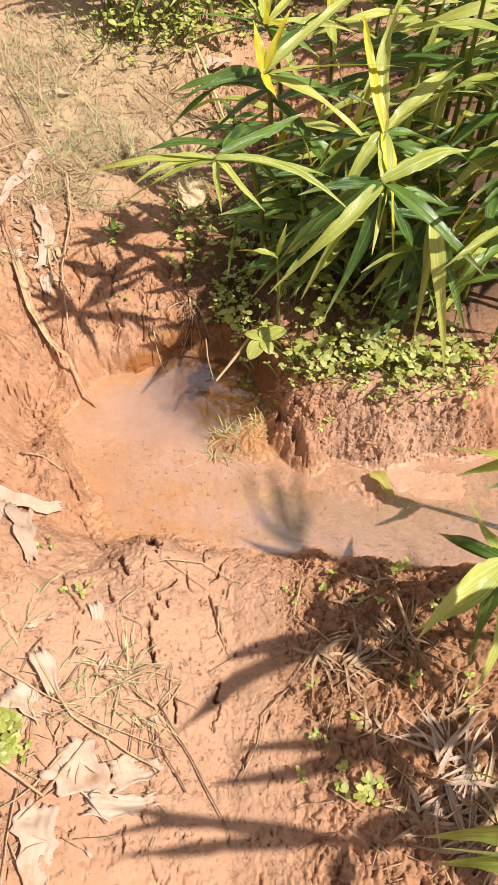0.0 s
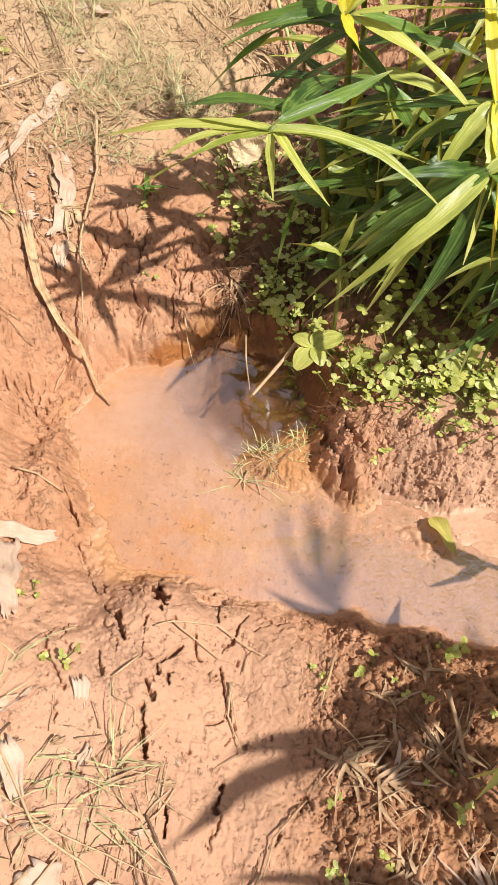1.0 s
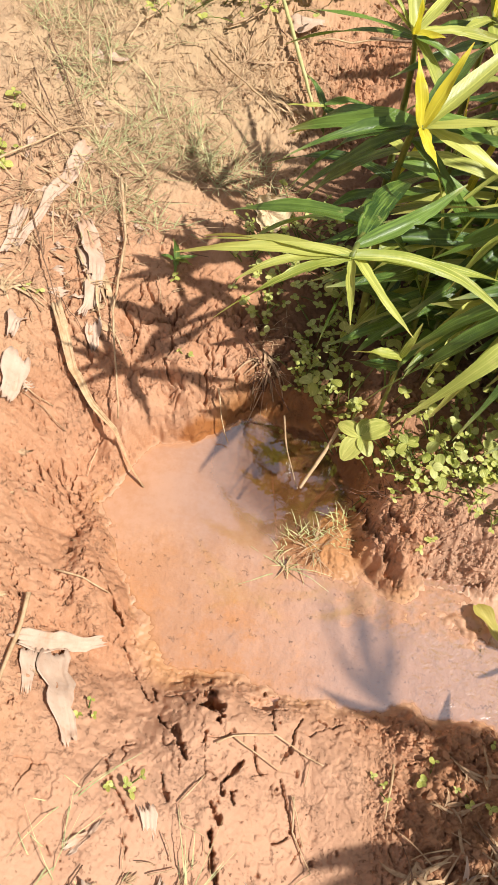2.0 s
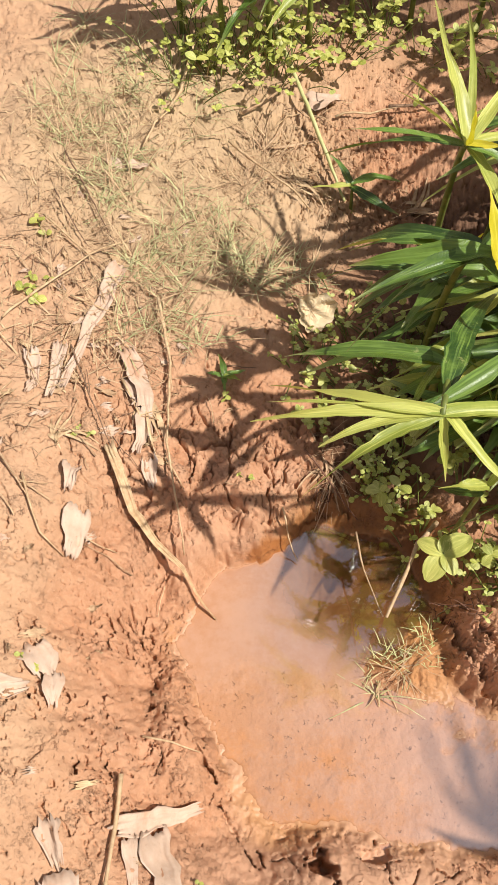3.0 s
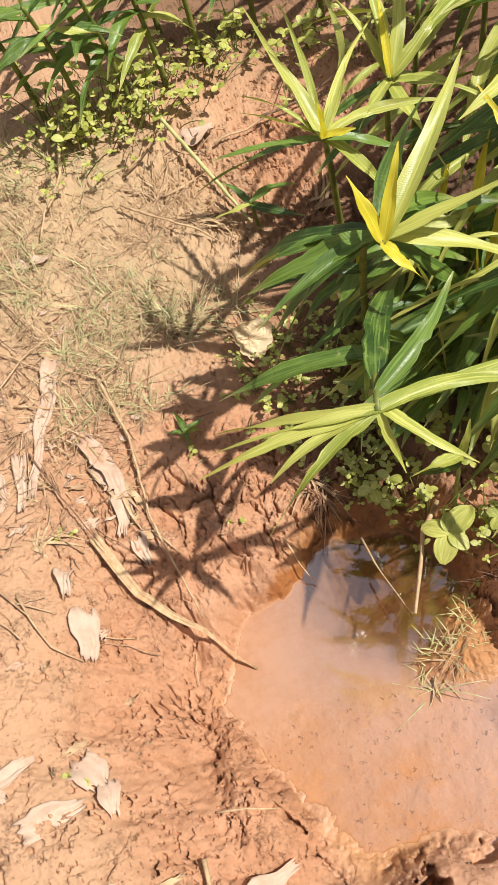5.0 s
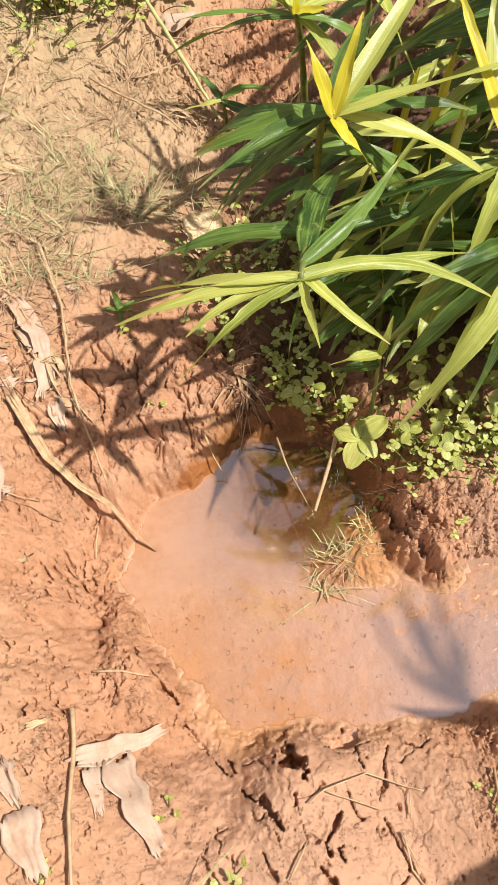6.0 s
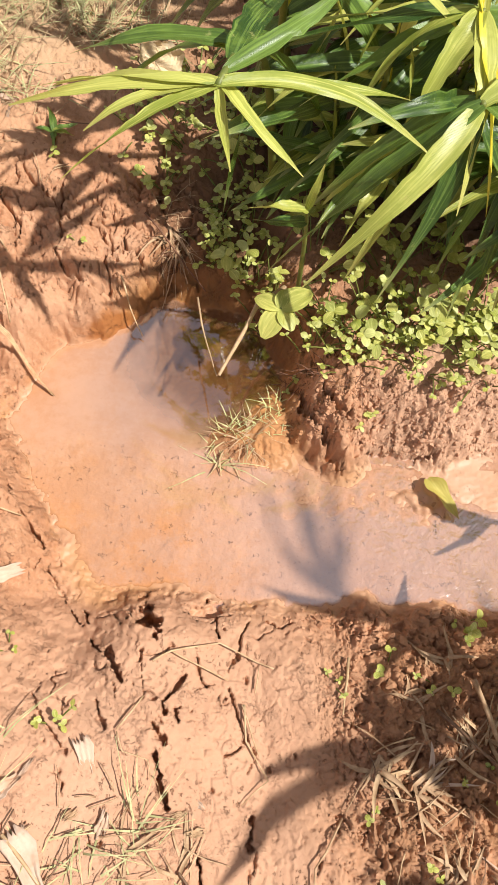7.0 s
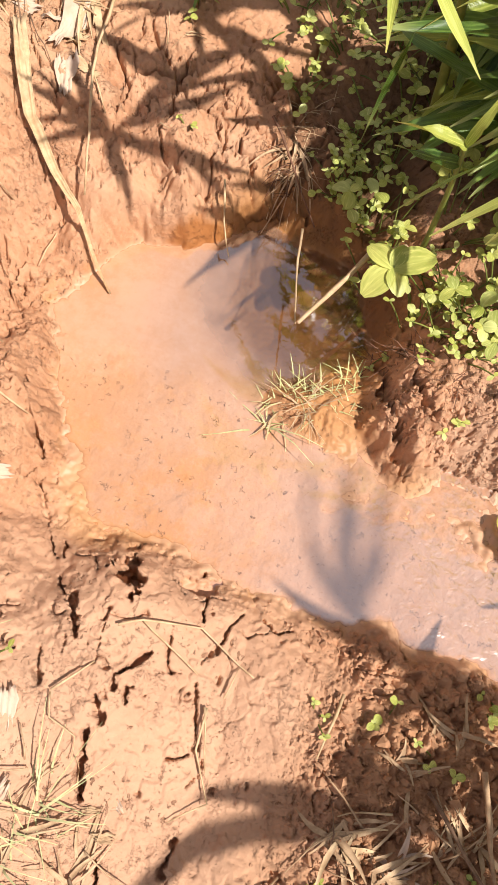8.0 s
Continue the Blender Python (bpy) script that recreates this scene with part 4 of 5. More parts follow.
ginger((.26, 1.84), (.205, 1.68, .60), [
    (1.0, (.20, 1.87, .74), .024, .05, L), (1.0, (.265, 1.83, .72), .022, .05, L), (.98, (.145, 1.81, .70), .020, .05, L), (.98, (.31, 1.74, .65), .026, .10, L), (.97, (.13, 1.60, .61), .022, .12, L), (.96, (.23, 1.54, .54), .026, .14, L),
    (1.0, (.215, 1.76, .70), .014, .03, Y), (.93, (.33, 1.62, .56), .026, .12, L), (.90, (.10, 1.72, .54), .024, .12, G)], bow=(.0, .03, .05), seed=14, more=2, label="slender ginger stem with upright yellow green leaves")
ginger((.33, 1.52), (.285, 1.33, .555), [
    (.95, (.06, 1.38, .47), .030, .17, G), (.98, (.15, 1.27, .47), .032, .20, L), (1.0, (.205, 1.25, .46), .032, .20, L), (1.0, (.27, 1.17, .42), .034, .20, L),
    (1.0, (.31, 1.18, .41), .032, .22, Y), (.97, (.47, 1.30, .50), .034, .16, G), (.95, (.44, 1.50, .62), .036, .14, L), (1.0, (.33, 1.56, .72), .030, .08, L), (1.0, (.24, 1.50, .70), .024, .06, Y),
    (.75, (.16, 1.43, .36), .036, .14, G), (.7, (.48, 1.42, .40), .036, .14, G)], bow=(.0, .04, .06), seed=15, more=8, label="ginger stem with drooping lime leaves and yellow tips")
ginger((.345, 1.40), (.275, 1.225, .53), [
    (1.0, (.066, 1.188, .31), .036, .15, G), (.98, (.093, 1.10, .40), .034, .16, L), (.96, (.156, 1.15, .35), .036, .17, L), (.93, (.12, 1.25, .36), .034, .15, G),
    (.97, (.46, 1.13, .42), .034, .16, G), (.98, (.43, 1.30, .56), .036, .14, L), (.9, (.20, 1.14, .31), .030, .16, G), (.7, (.42, 1.22, .28), .034, .12, G)], bow=(.0, .03, .05), seed=16, more=7,
    label="ginger stem whose long leaves hang over the bank")
ginger((.42, 1.42), (.39, 1.285, .43), [
    (.95, (.333, 1.192, .19), .026, .16, G), (1.0, (.383, 1.176, .22), .028, .16, L), (1.0, (.445, 1.13, .20), .034, .20, L), (.95, (.47, 1.15, .27), .030, .16, G),
    (.98, (.58, 1.30, .42), .034, .14, G), (.9, (.30, 1.22, .24), .028, .12, G), (.8, (.36, 1.19, .16), .026, .12, G)], seed=17, more=4, label="low ginger stem with hanging grey green leaves")
ginger((.13, 1.27), (.112, 1.225, .37), [
    (1.0, (.038, 1.208, .395), .024, .10, L), (1.0, (.125, 1.235, .44), .012, .03, L), (.85, (.05, 1.255, .32), .026, .10, G)], seed=18, thick=.0035,
    label="small young ginger shoot with three leaves")
# the last five are unseen, added on the right to shade the clump
for i, (x, y, tall, lx, ly, turn, n, size) in enumerate([
        (.52, 1.52, .55, -.02, -.12, .3, 9, .26), (.50, 1.75, .60, -.03, -.12, -.2, 9, .26), (.66, 1.40, .50, -.05, -.10, .2, 9, .26),
        (.68, 1.68, .60, .0, -.1, .6, 8, .26), (.24, 1.45, .30, -.02, -.05, .4, 6, .2), (.22, 1.66, .30, -.02, -.05, .1, 6, .2),
        (.40, 1.58, .34, .02, -.06, .9, 6, .2), (.58, 1.26, .42, -.02, -.06, .2, 7, .24), (.62, 2.0, .6, 0, -.1, .5, 8, .25), (.82, 1.55, .55, 0, -.1, .4, 8, .26), (.72, 1.34, .60, -.02, -.04, .5, 11, .26), (.80, 1.44, .64, -.03, -.05, .1, 11, .26), (.90, 1.37, .66, -.03, -.04, .8, 11, .26), (.76, 1.60, .66, -.02, -.06, .3, 11, .26), (.94, 1.52, .70, -.02, -.05, .6, 11, .26)]):
    wild_ginger(x, y, tall, (lx, ly), turn, n, size, 40 + i)

for i, (x, y, tall, turn, n) in enumerate([(.20, 1.50, .22, .2, 7), (.28, 1.42, .24, .6, 7), (.36, 1.50, .30, -.2, 7), (.44, 1.48, .32, .4, 8), (.30, 1.62, .34, .1, 8), (.42, 1.68, .40, .7, 8), (.56, 1.64, .5, .2, 8), 
                                           (.50, 1.88, .55, .0, 8), (.62, 1.84, .6, .5, 8), (.74, 1.5, .5, .1, 8), (.46, 1.34, .28, .3, 7), (.54, 1.40, .36, .8, 8), (.56, 2.12, .6, .2, 8), (.72, 2.05, .6, .3, 8)]):
    wild_ginger(x, y, tall, (-.03, -.07), turn, n, .21, 140 + i, young=.4)

for i, (x, y, tall, turn, n) in enumerate([(.40, 1.66, .58, .3, 10), (.48, 1.60, .62, -.3, 10), (.56, 1.72, .68, .1, 10), (.46, 1.84, .72, .4, 10), (.60, 1.52, .56, .7, 10), (.52, 1.98, .74, .5, 10), (.66, 1.80, .7, .0, 10)]):
    wild_ginger(x, y, tall, (-.04, -.12), turn, n, .25, 180 + i, young=.8, droop=.1, label="ginger stem with dense pale yellow green leaves")

for i, (x, y, tall, turn, n) in enumerate([(.36, 1.99, .44, .3, 8), (.72, 2.26, .60, .1, 12), (.64, 2.38, .56, .7, 12), (.82, 2.36, .66, .0, 12), (.88, 2.20, .8, .5, 12)]):
    wild_ginger(x, y, tall, (-.02, -.08), turn, n, .26, 320 + i, young=.85, droop=-.1, label="ginger stem with dense upright yellow green leaves")

for i, (x, y, tall, turn) in enumerate([(.19, 1.44, .16, .1), (.25, 1.48, .18, .7), (.31, 1.47, .18, .3), (.38, 1.44, .2, .9), (.22, 1.56, .2, .4), (.30, 1.55, .22, 1.1), (.46, 1.42, .22, .2), (.38, 1.52, .22, .5), (.17, 1.58, .18, .8), (.26, 1.64, .22, .2), (.14, 1.68, .2, .5), (.50, 1.36, .2, .6)]):
    wild_ginger(x, y, tall, (-.02, -.04), turn, 8, .17, 240 + i, young=.03, droop=.4, label="low dark green ginger shoot in the shade")

z = ground_z(-.238, 1.543)
ginger((-.240, 1.546), (-.238, 1.543, z + .022), [
    (1.0, (-.248, 1.585, z + .030), .013, .1, GREEN), (1.0, (-.200, 1.552, z + .026), .013, .1, GREEN), (1.0, (-.205, 1.530, z + .022), .013, .1, LIME), (1.0, (-.236, 1.508, z + .020), .011, .1, GREEN), (.9, (-.268, 1.552, z + .02), .010, .1, GREEN)],
    seed=78, thick=.002, label="tiny ginger sprout with narrow leaves on bare mud", group="shoots on the bank")

# ginger on the near side, beside the channel
ginger((.53, .72), (.44, .66, .28), [
    (1.0, (.299, .539, .275), .036, .10, L), (.97, (.30, .565, .255), .030, .08, L), (.95, (.376, .736, .22), .028, .10, G), (1.0, (.375, .752, .21), .030, .16, G), (.95, (.425, .80, .23), .03, .12, L),
    (.9, (.392, .495, .20), .036, .14, L), (.85, (.41, .56, .14), .034, .10, G), (.9, (.62, .60, .33), .034, .12, G), (.8, (.40, .68, .14), .03, .1, G), (.7, (.47, .54, .15), .034, .1, G)], seed=70,
    label="low ginger stem with pale leaves beside the channel", group="ginger stems by the channel")
for i, (x, y, tall, lx, ly, turn, n, size) in enumerate([(.70, .66, .50, -.06, -.03, .2, 9, .26)]):
    wild_ginger(x, y, tall, (lx, ly), turn, n, size, 71 + i, group="ginger stems by the channel", droop=.3, label="ginger stem with light green leaves beside the channel")

ginger((.60, .88), (.55, .88, .24), [
    (1.0, (.423, .938, .20), .030, .12, L), (.95, (.44, .90, .17), .028, .12, L), (.9, (.46, .83, .22), .024, .1, G)], seed=76,
    label="low ginger stem with pale leaves beside the channel", group="ginger stems by the channel")
ginger((.54, .28), (.48, .285, .25), [
    (1.0, (.308, .318, .15), .040, .14, L), (.97, (.322, .290, .14), .042, .14, L), (.95, (.36, .40, .17), .032, .12, L), (.9, (.40, .20, .16), .036, .12, G), (.8, (.60, .34, .22), .03, .1, G)], seed=77,
    label="low ginger stem with broad pale leaves beside the path", group="ginger stems by the channel")


# canes beside the channel that lean out over the path and shade it
def tall_cane(base, hub, tips, seed):
    rng = random.Random(seed)
    lower = [(rng.uniform(.6, .8), rng.uniform(.0, .2), rng.uniform(-.16, .16), rng.uniform(-.2, -.05), rng.uniform(.035, .045)) for _ in range(3)]
    ginger(base, hub, [(at, (hub[0] + dx, hub[1] + dy, hub[2] + dz), w, .12, GREEN) for at, dx, dy, dz, w in tips + lower], seed=seed, thick=.009, bow=(.04, .01, .12),
           label="ginger cane that leans out and shades the mud", group="ginger canes that shade the mud")


tall_cane((.76, .54), (.59, .455, .66), [(1.0, -.275, -.180, .0, .042), (.99, -.165, -.030, .0, .040), (1.0, .0, .11, .0, .045), (.98, .14, .08, .0, .045), (.95, .1, -.08, -.05, .05)], 82)
tall_cane((.82, .34), (.66, .29, .66), [(1.0, -.25, -.06, .0, .036), (1.0, -.22, -.01, .0, .028), (.99, -.14, .03, .0, .030), (.98, .04, -.16, .0, .045), (.97, .12, .05, .0, .05)], 83)
tall_cane((1.36, .42), (1.204, .378, 1.60), [(1.0, -.100, .190, .0, .026), (1.0, -.050, .220, .0, .030), (.99, .005, .225, .0, .028), (.99, .040, .14, .0, .024), (.98, -.025, .15, .0, .030), (.97, .14, -.06, .0, .028)], 84)
tall_cane((.76, .18), (.59, .16, .66), [(1.0, -.39, .050, .0, .022), (1.0, -.385, .008, .0, .022), (1.0, -.34, -.020, .0, .026), (.98, .04, -.16, .0, .045), (.97, .12, .05, .0, .05)], 85)

# ---------- thicket at the back ----------
for i, (x, y, tall, turn, n, size) in enumerate([
        (-.33, 2.40, .28, .3, 9, .18), (-.24, 2.36, .30, .1, 9, .18), (-.14, 2.38, .30, .8, 9, .17), (-.05, 2.42, .30, .4, 9, .17), (.05, 2.50, .36, .2, 9, .2),
        (.20, 2.56, .42, .5, 9, .2), (.36, 2.55, .45, .1, 9, .2), (-.20, 2.55, .4, .6, 9, .2), (-.02, 2.62, .42, .2, 9, .2), (.52, 2.5, .45, .4, 9, .2), 
        (.12, 2.72, .5, .9, 9, .2), (.30, 2.74, .5, .3, 9, .2), (-.10, 2.78, .5, .5, 9, .2), (.68, 2.6, .5, .2, 9, .2), (-.3, 2.85, .5, .2, 9, .2)]):
    wild_ginger(x, y, tall, (-.03, -.06), turn, n, size, 90 + i, group="ginger stems at the back", young=.12, label="leafy dark green ginger stem at the back of the clearing")

# ---------- weeds ----------
seedling = thing("seedling", (.145, 1.262, ground_z(.145, 1.262) - .003), "broad-leaved seedling with five large pale leaves on the bank", "seedling")
crown = Vector((.096, 1.214, .172)) - seedling.location
part("stalk", mesh_of("stalk", *tube(curve_points(Vector((0, 0, 0)), crown * .5 + Vector((0, 0, .03)), crown, 5), [.0024] * 6, 6)), STEM, seedling)
big_leaf = small_leaf("broad_leaf", 1.0, .74, .14, 0.98, 0.62)
big_leaf.materials.append(WEED)
for turn, tilt, size in ((.45, -.25, .052), (2.5, .05, .042), (4.1, .30, .048), (5.2, .15, .036), (1.3, -.35, .030)):
    part("leaf", big_leaf, WEED, seedling, m=Matrix.Translation(crown) @ Euler((0, tilt, turn)).to_matrix().to_4x4() @ Matrix.Scale(size, 4))
for i, (x, y, n, size, spread, tall) in enumerate([
        (.19, 1.236, 5, .020, .03, .03), (.229, 1.194, 5, .018, .03, .03), (.27, 1.176, 4, .020, .03, .03), (.158, 1.21, 4, .020, .025, .03), (.291, 1.205, 4, .026, .03, .04),
        (.34, 1.177, 5, .018, .03, .035), (.385, 1.188, 4, .026, .03, .04), (.20, 1.165, 5, .016, .03, .025), (.412, 1.21, 4, .026, .03, .04), (.309, 1.15, 3, .020, .025, .02),
        (-.066, 1.487, 2, .022, .02, .02), (.034, 1.472, 3, .020, .022, .02), (.012, 1.433, 3, .018, .02, .02), (.04, 1.391, 3, .018, .02, .02), (.014, 1.379, 3, .018, .018, .02),
        (.055, 1.356, 3, .024, .018, .025), (.087, 1.587, 4, .022, .03, .03), (-.024, 1.563, 4, .022, .03, .025), (-.062, 1.607, 4, .018, .03, .02), (-.11, 1.585, 3, .016, .025, .02),
        (.002, 1.649, 4, .018, .03, .025), (.051, 1.673, 4, .020, .03, .025), (-.075, 1.67, 3, .016, .03, .02), (.036, 1.591, 4, .022, .03, .03), (-.011, 1.711, 3, .018, .03, .02),
        (.07, 1.42, 3, .022, .02, .025), (.10, 1.30, 4, .022, .025, .03), (.24, 1.24, 4, .022, .03, .04), (.33, 1.24, 4, .026, .03, .04), (.44, 1.17, 5, .022, .03, .035), (.48, 1.22, 5, .024, .03, .04), (.52, 1.16, 5, .022, .03, .035), (.40, 1.14, 4, .018, .03, .025), (.56, 1.22, 5, .024, .03, .04), (.36, 1.21, 5, .022, .03, .04)]):
    weed(x, y, n + 11, size * .50, spread * 1.35, 210 + i, tall=tall, pale=.5)
for i, (x, y, n, size) in enumerate([(.17, 1.225, 3, .026), (.25, 1.20, 3, .028), (.32, 1.195, 3, .030), (.37, 1.165, 3, .028), (.43, 1.20, 4, .030), (.21, 1.215, 3, .024), (.29, 1.225, 3, .028), (.065, 1.365, 3, .030), (.085, 1.345, 2, .026)]):
    weed(x, y, n + 1, size * .66, .024, 240 + i, tall=.045, pale=.4, label="weed with broad oval pale green leaves on the bank")
for i, (x, y, n, size) in enumerate([(.216, .724, 1, .016), (.281, .699, 2, .016), (.141, .714, 2, .010), (.338, .79, 2, .020), (.227, 1.084, 2, .014), (.112, 1.174, 1, .012), (-.208, .674, 4, .013),
                                     (.177, .463, 2, .016), (.215, .40, 3, .018), (.246, .391, 3, .020), (.151, .416, 1, .014), (.246, .494, 1, .012), (.328, .774, 1, .014), (.392, .673, 2, .014),
                                     (.337, .553, 2, .012), (.409, .524, 2, .014), (-.252, .41, 5, .022), (-.275, .46, 6, .024), (-.265, .43, 6, .026), (-.285, .40, 6, .026), (-.565, 1.80, 2, .026), (-.56, 1.64, 2, .022), (-.55, 1.685, 2, .022), (-.47, 1.40, 2, .012), (-.49, 1.03, 1, .010), (-.27, .765, 2, .010),
                                     (-.63, 1.05, 2, .022), (-.40, .72, 2, .010), (-.20, 1.37, 1, .010), (-.24, 1.50, 1, .014), (.18, .55, 1, .010), (.30, .60, 1, .010)]):
    weed(x, y, n + 1, size * .62, .011, 260 + i, tall=.010, group="sprigs on the mud", label="tiny green sprig rooted in bare mud", name="sprig")
for i, (x, y, n, size) in enumerate([(-.27, 2.33, 6, .022), (-.19, 2.32, 6, .020), (-.09, 2.333, 6, .022), (.0, 2.373, 6, .022), (-.335, 2.24, 5, .016), (-.14, 2.29, 5, .02), (.12, 2.48, 6, .022),
                                     (.385, 2.38, 6, .022), (-.25, 2.28, 5, .014), (.22, 2.46, 6, .022), (-.06, 2.42, 6, .02), (.5, 2.42, 6, .022)]):
    weed(x, y, n + 5, size * .7, .06, 300 + i, tall=.05, group="weeds at the back", label="bushy weed with small oval leaves on the back bank")

# ---------- dry stalks, twigs and straws ----------
stalk("dry_stalk", [(-.352, 1.67, .02), (-.328, 1.548, .012), (-.329, 1.406, .012), (-.30, 1.245, .03)], .0030, STRAW, "long dry yellow stalk lying on the mud", "stalk", seed=1)
stalk("twig", [(-.49, 1.56, .006), (-.45, 1.46, .012), (-.405, 1.36, .014)], .0018, TWIG, "dark thin twig lying on the mud", "twig", seed=9, group="straws and twigs on the mud")
husk("withered_leaf", [(-.418, 1.385, .012), (-.378, 1.29, .018), (-.313, 1.235, .035), (-.252, 1.172, .006)], .020, "withered tan leaf blade with its tip over the puddle", "dry leaf", STRAW, 2, curl=.5, taper=.8, ragged=.12, group="dry leaves")
stalk("dead_stick", [(.115, 1.30, .10), (.069, 1.245, .14), (.006, 1.125, .142)], .0045, STRAW, "pale dead stick that reaches over the water", "stick", seed=3, follow=False, lift=0)
stalk("dead_twig", [(-.02, 1.285, .10), (-.012, 1.22, .09), (.004, 1.13, .13)], .0018, STRAW, "thin pale twig beside the dead stick", "stick", seed=4, follow=False, lift=0)
for i, (pts, r, mat) in enumerate([
        ([(-.542, 1.996, .01), (-.438, 1.796, .01)], .002, TWIG), ([(-.549, 1.892, .008), (-.48, 1.77, .008)], .0018, TWIG), ([(-.60, 1.59, .01), (-.474, 1.75, .012), (-.409, 1.808, .01)], .0023, STRAW),
        ([(-.371, .908, .01), (-.374, .779, .01), (-.376, .65, .01)], .0036, STRAW), ([(-.09, .743, .004), (-.066, .756, .005), (-.004, .768, .006), (.066, .732, .003)], .0015, STRAW), ([(-.067, .756, .004), (-.038, .741, .004), (.006, .72, .003)], .0014, STRAW),
        ([(.025, .69, .004), (.026, .645, .004), (.051, .598, .005), (.015, .572, .004)], .0015, STRAW), ([(.022, .689, .004), (.041, .628, .006)], .0013, STRAW), ([(.167, .743, .005), (.151, .671, .004)], .0024, STRAW), ([(-.132, .664, .003), (-.101, .702, .006)], .0015, STRAW),
        ([(-.132, .662, .003), (-.124, .639, .003), (-.096, .628, .003), (-.092, .605, .003)], .0010, STRAW), ([(.041, .704, .003), (.048, .738, .003)], .0010, STRAW), ([(.319, .704, .008), (.336, .631, .012), (.35, .58, .01)], .0042, DEADGRASS), ([(-.139, 1.335, .02), (-.128, 1.30, .03), (-.111, 1.272, .015)], .0016, STRAW), ([(-.10, 1.43, .01), (-.066, 1.392, .02), (-.006, 1.333, .03)], .002, ROOT),
        ([(-.53, 1.30, .004), (-.50, 1.22, .006), (-.47, 1.20, .004)], .002, STRAW), ([(-.35, .965, .002), (-.27, .95, .002)], .002, STRAW),
        ([(-.25, .56, .006), (-.18, .47, .008), (-.05, .41, .006)], .0024, STRAW), ([(-.27, .40, .01), (-.20, .36, .012), (-.15, .45, .01)], .0024, STRAW), ([(.09, .46, .003), (.06, .40, .004)], .002, DEADGRASS),
        ([(.14, .55, .003), (.10, .50, .004), (.09, .44, .003)], .0016, DEADGRASS), ([(.27, .67, .006), (.33, .60, .02), (.40, .56, .01)], .0026, TWIG), ([(-.23, 2.10, .02), (-.13, 2.02, .02), (-.06, 1.98, .01)], .003, STRAW),
        ([(-.20, 2.20, .01), (-.10, 2.26, .03)], .003, DEADGRASS), ([(.0, 2.22, .01), (.16, 2.27, .02)], .003, STRAW), ([(-.30, 2.36, .02), (-.33, 2.22, .02), (-.40, 2.05, .01)], .004, STRAW),
        ([(.12, 2.26, .02), (.30, 2.30, .02)], .004, TWIG), ([(-.56, 1.83, .006), (-.42, 1.70, .006)], .002, STRAW), ([(-.50, 1.66, .005), (-.38, 1.62, .01)], .002, STRAW), ([(-.45, .64, .004), (-.40, .55, .005)], .0025, STRAW),
        ([(-0.291, 0.531, 0.004), (-0.163, 0.473, 0.004), (-0.025, 0.438, 0.004)], 0.0015, STRAW),
        ([(-0.06, 0.506, 0.004), (-0.007, 0.429, 0.004), (0.053, 0.331, 0.004)], 0.0016, TWIG),
        ([(-0.236, 0.368, 0.004), (-0.236, 0.305, 0.004), (-0.232, 0.254, 0.004)], 0.0018, STRAW),
        ([(-0.178, 0.433, 0.004), (-0.217, 0.37, 0.004), (-0.253, 0.338, 0.004)], 0.002, STRAW),
        ([(-0.098, 0.435, 0.004), (-0.094, 0.482, 0.004)], 0.0012, TWIG),
        ([(-0.081, 0.432, 0.004), (-0.081, 0.484, 0.004)], 0.0012, DEADGRASS),
        ([(-0.055, 0.424, 0.004), (-0.074, 0.479, 0.004)], 0.0012, TWIG),
        ([(-0.041, 0.428, 0.004), (-0.068, 0.486, 0.004)], 0.0012, DEADGRASS),
        ([(-0.013, 0.385, 0.004), (-0.052, 0.442, 0.004)], 0.0012, TWIG),
        ([(-0.215, 0.495, 0.004), (-0.194, 0.521, 0.004), (-0.183, 0.551, 0.004)], 0.0012, TWIG),
        ([(-0.147, 0.364, 0.004), (-0.116, 0.333, 0.004)], 0.0016, TWIG),
        ([(-0.579, 1.351, 0.004), (-0.54, 1.298, 0.004), (-0.514, 1.262, 0.004)], 0.0022, DEADGRASS),
        ([(-0.532, 1.291, 0.004), (-0.482, 1.265, 0.004)], 0.0012, STRAW),
        ([(-0.348, 1.69, 0.004), (-0.328, 1.543, 0.004), (-0.324, 1.502, 0.004)], 0.0016, STRAW),
        ([(-0.332, 1.381, 0.004), (-0.301, 1.341, 0.004)], 0.0016, STRAW),
        ([(-0.404, 1.506, 0.004), (-0.364, 1.426, 0.004)], 0.003, STRAW)]):
    stalk("straw" if mat is not TWIG else "twig", pts, r, mat, {STRAW: "thin dry straw lying on the mud", TWIG: "dark thin twig lying on the mud"}.get(mat, "brown dead stem lying on the mud"),
          "straw" if mat is not TWIG else "twig", group="straws and twigs on the mud", seed=20 + i)
stalk("pale_shoot", [(-.129, 2.40, .285), (-.057, 2.20, .222), (.017, 2.05, .115)], .0058, PALESTEM, "leaning pale yellow green shoot at the back", "shoot", seed=31, follow=False, lift=0)
ginger((.03, 2.03), (.025, 2.04, .17), [(.9, (.12, 1.98, .15), .024, .1, G), (.8, (-.02, 2.10, .20), .020, .1, G), (.95, (-.06, 2.05, .15), .018, .1, L), (1.0, (.13, 2.06, .17), .022, .1, G)], seed=31, thick=.004, label="low leafy shoot at the foot of the back bank", group="shoots at the back")

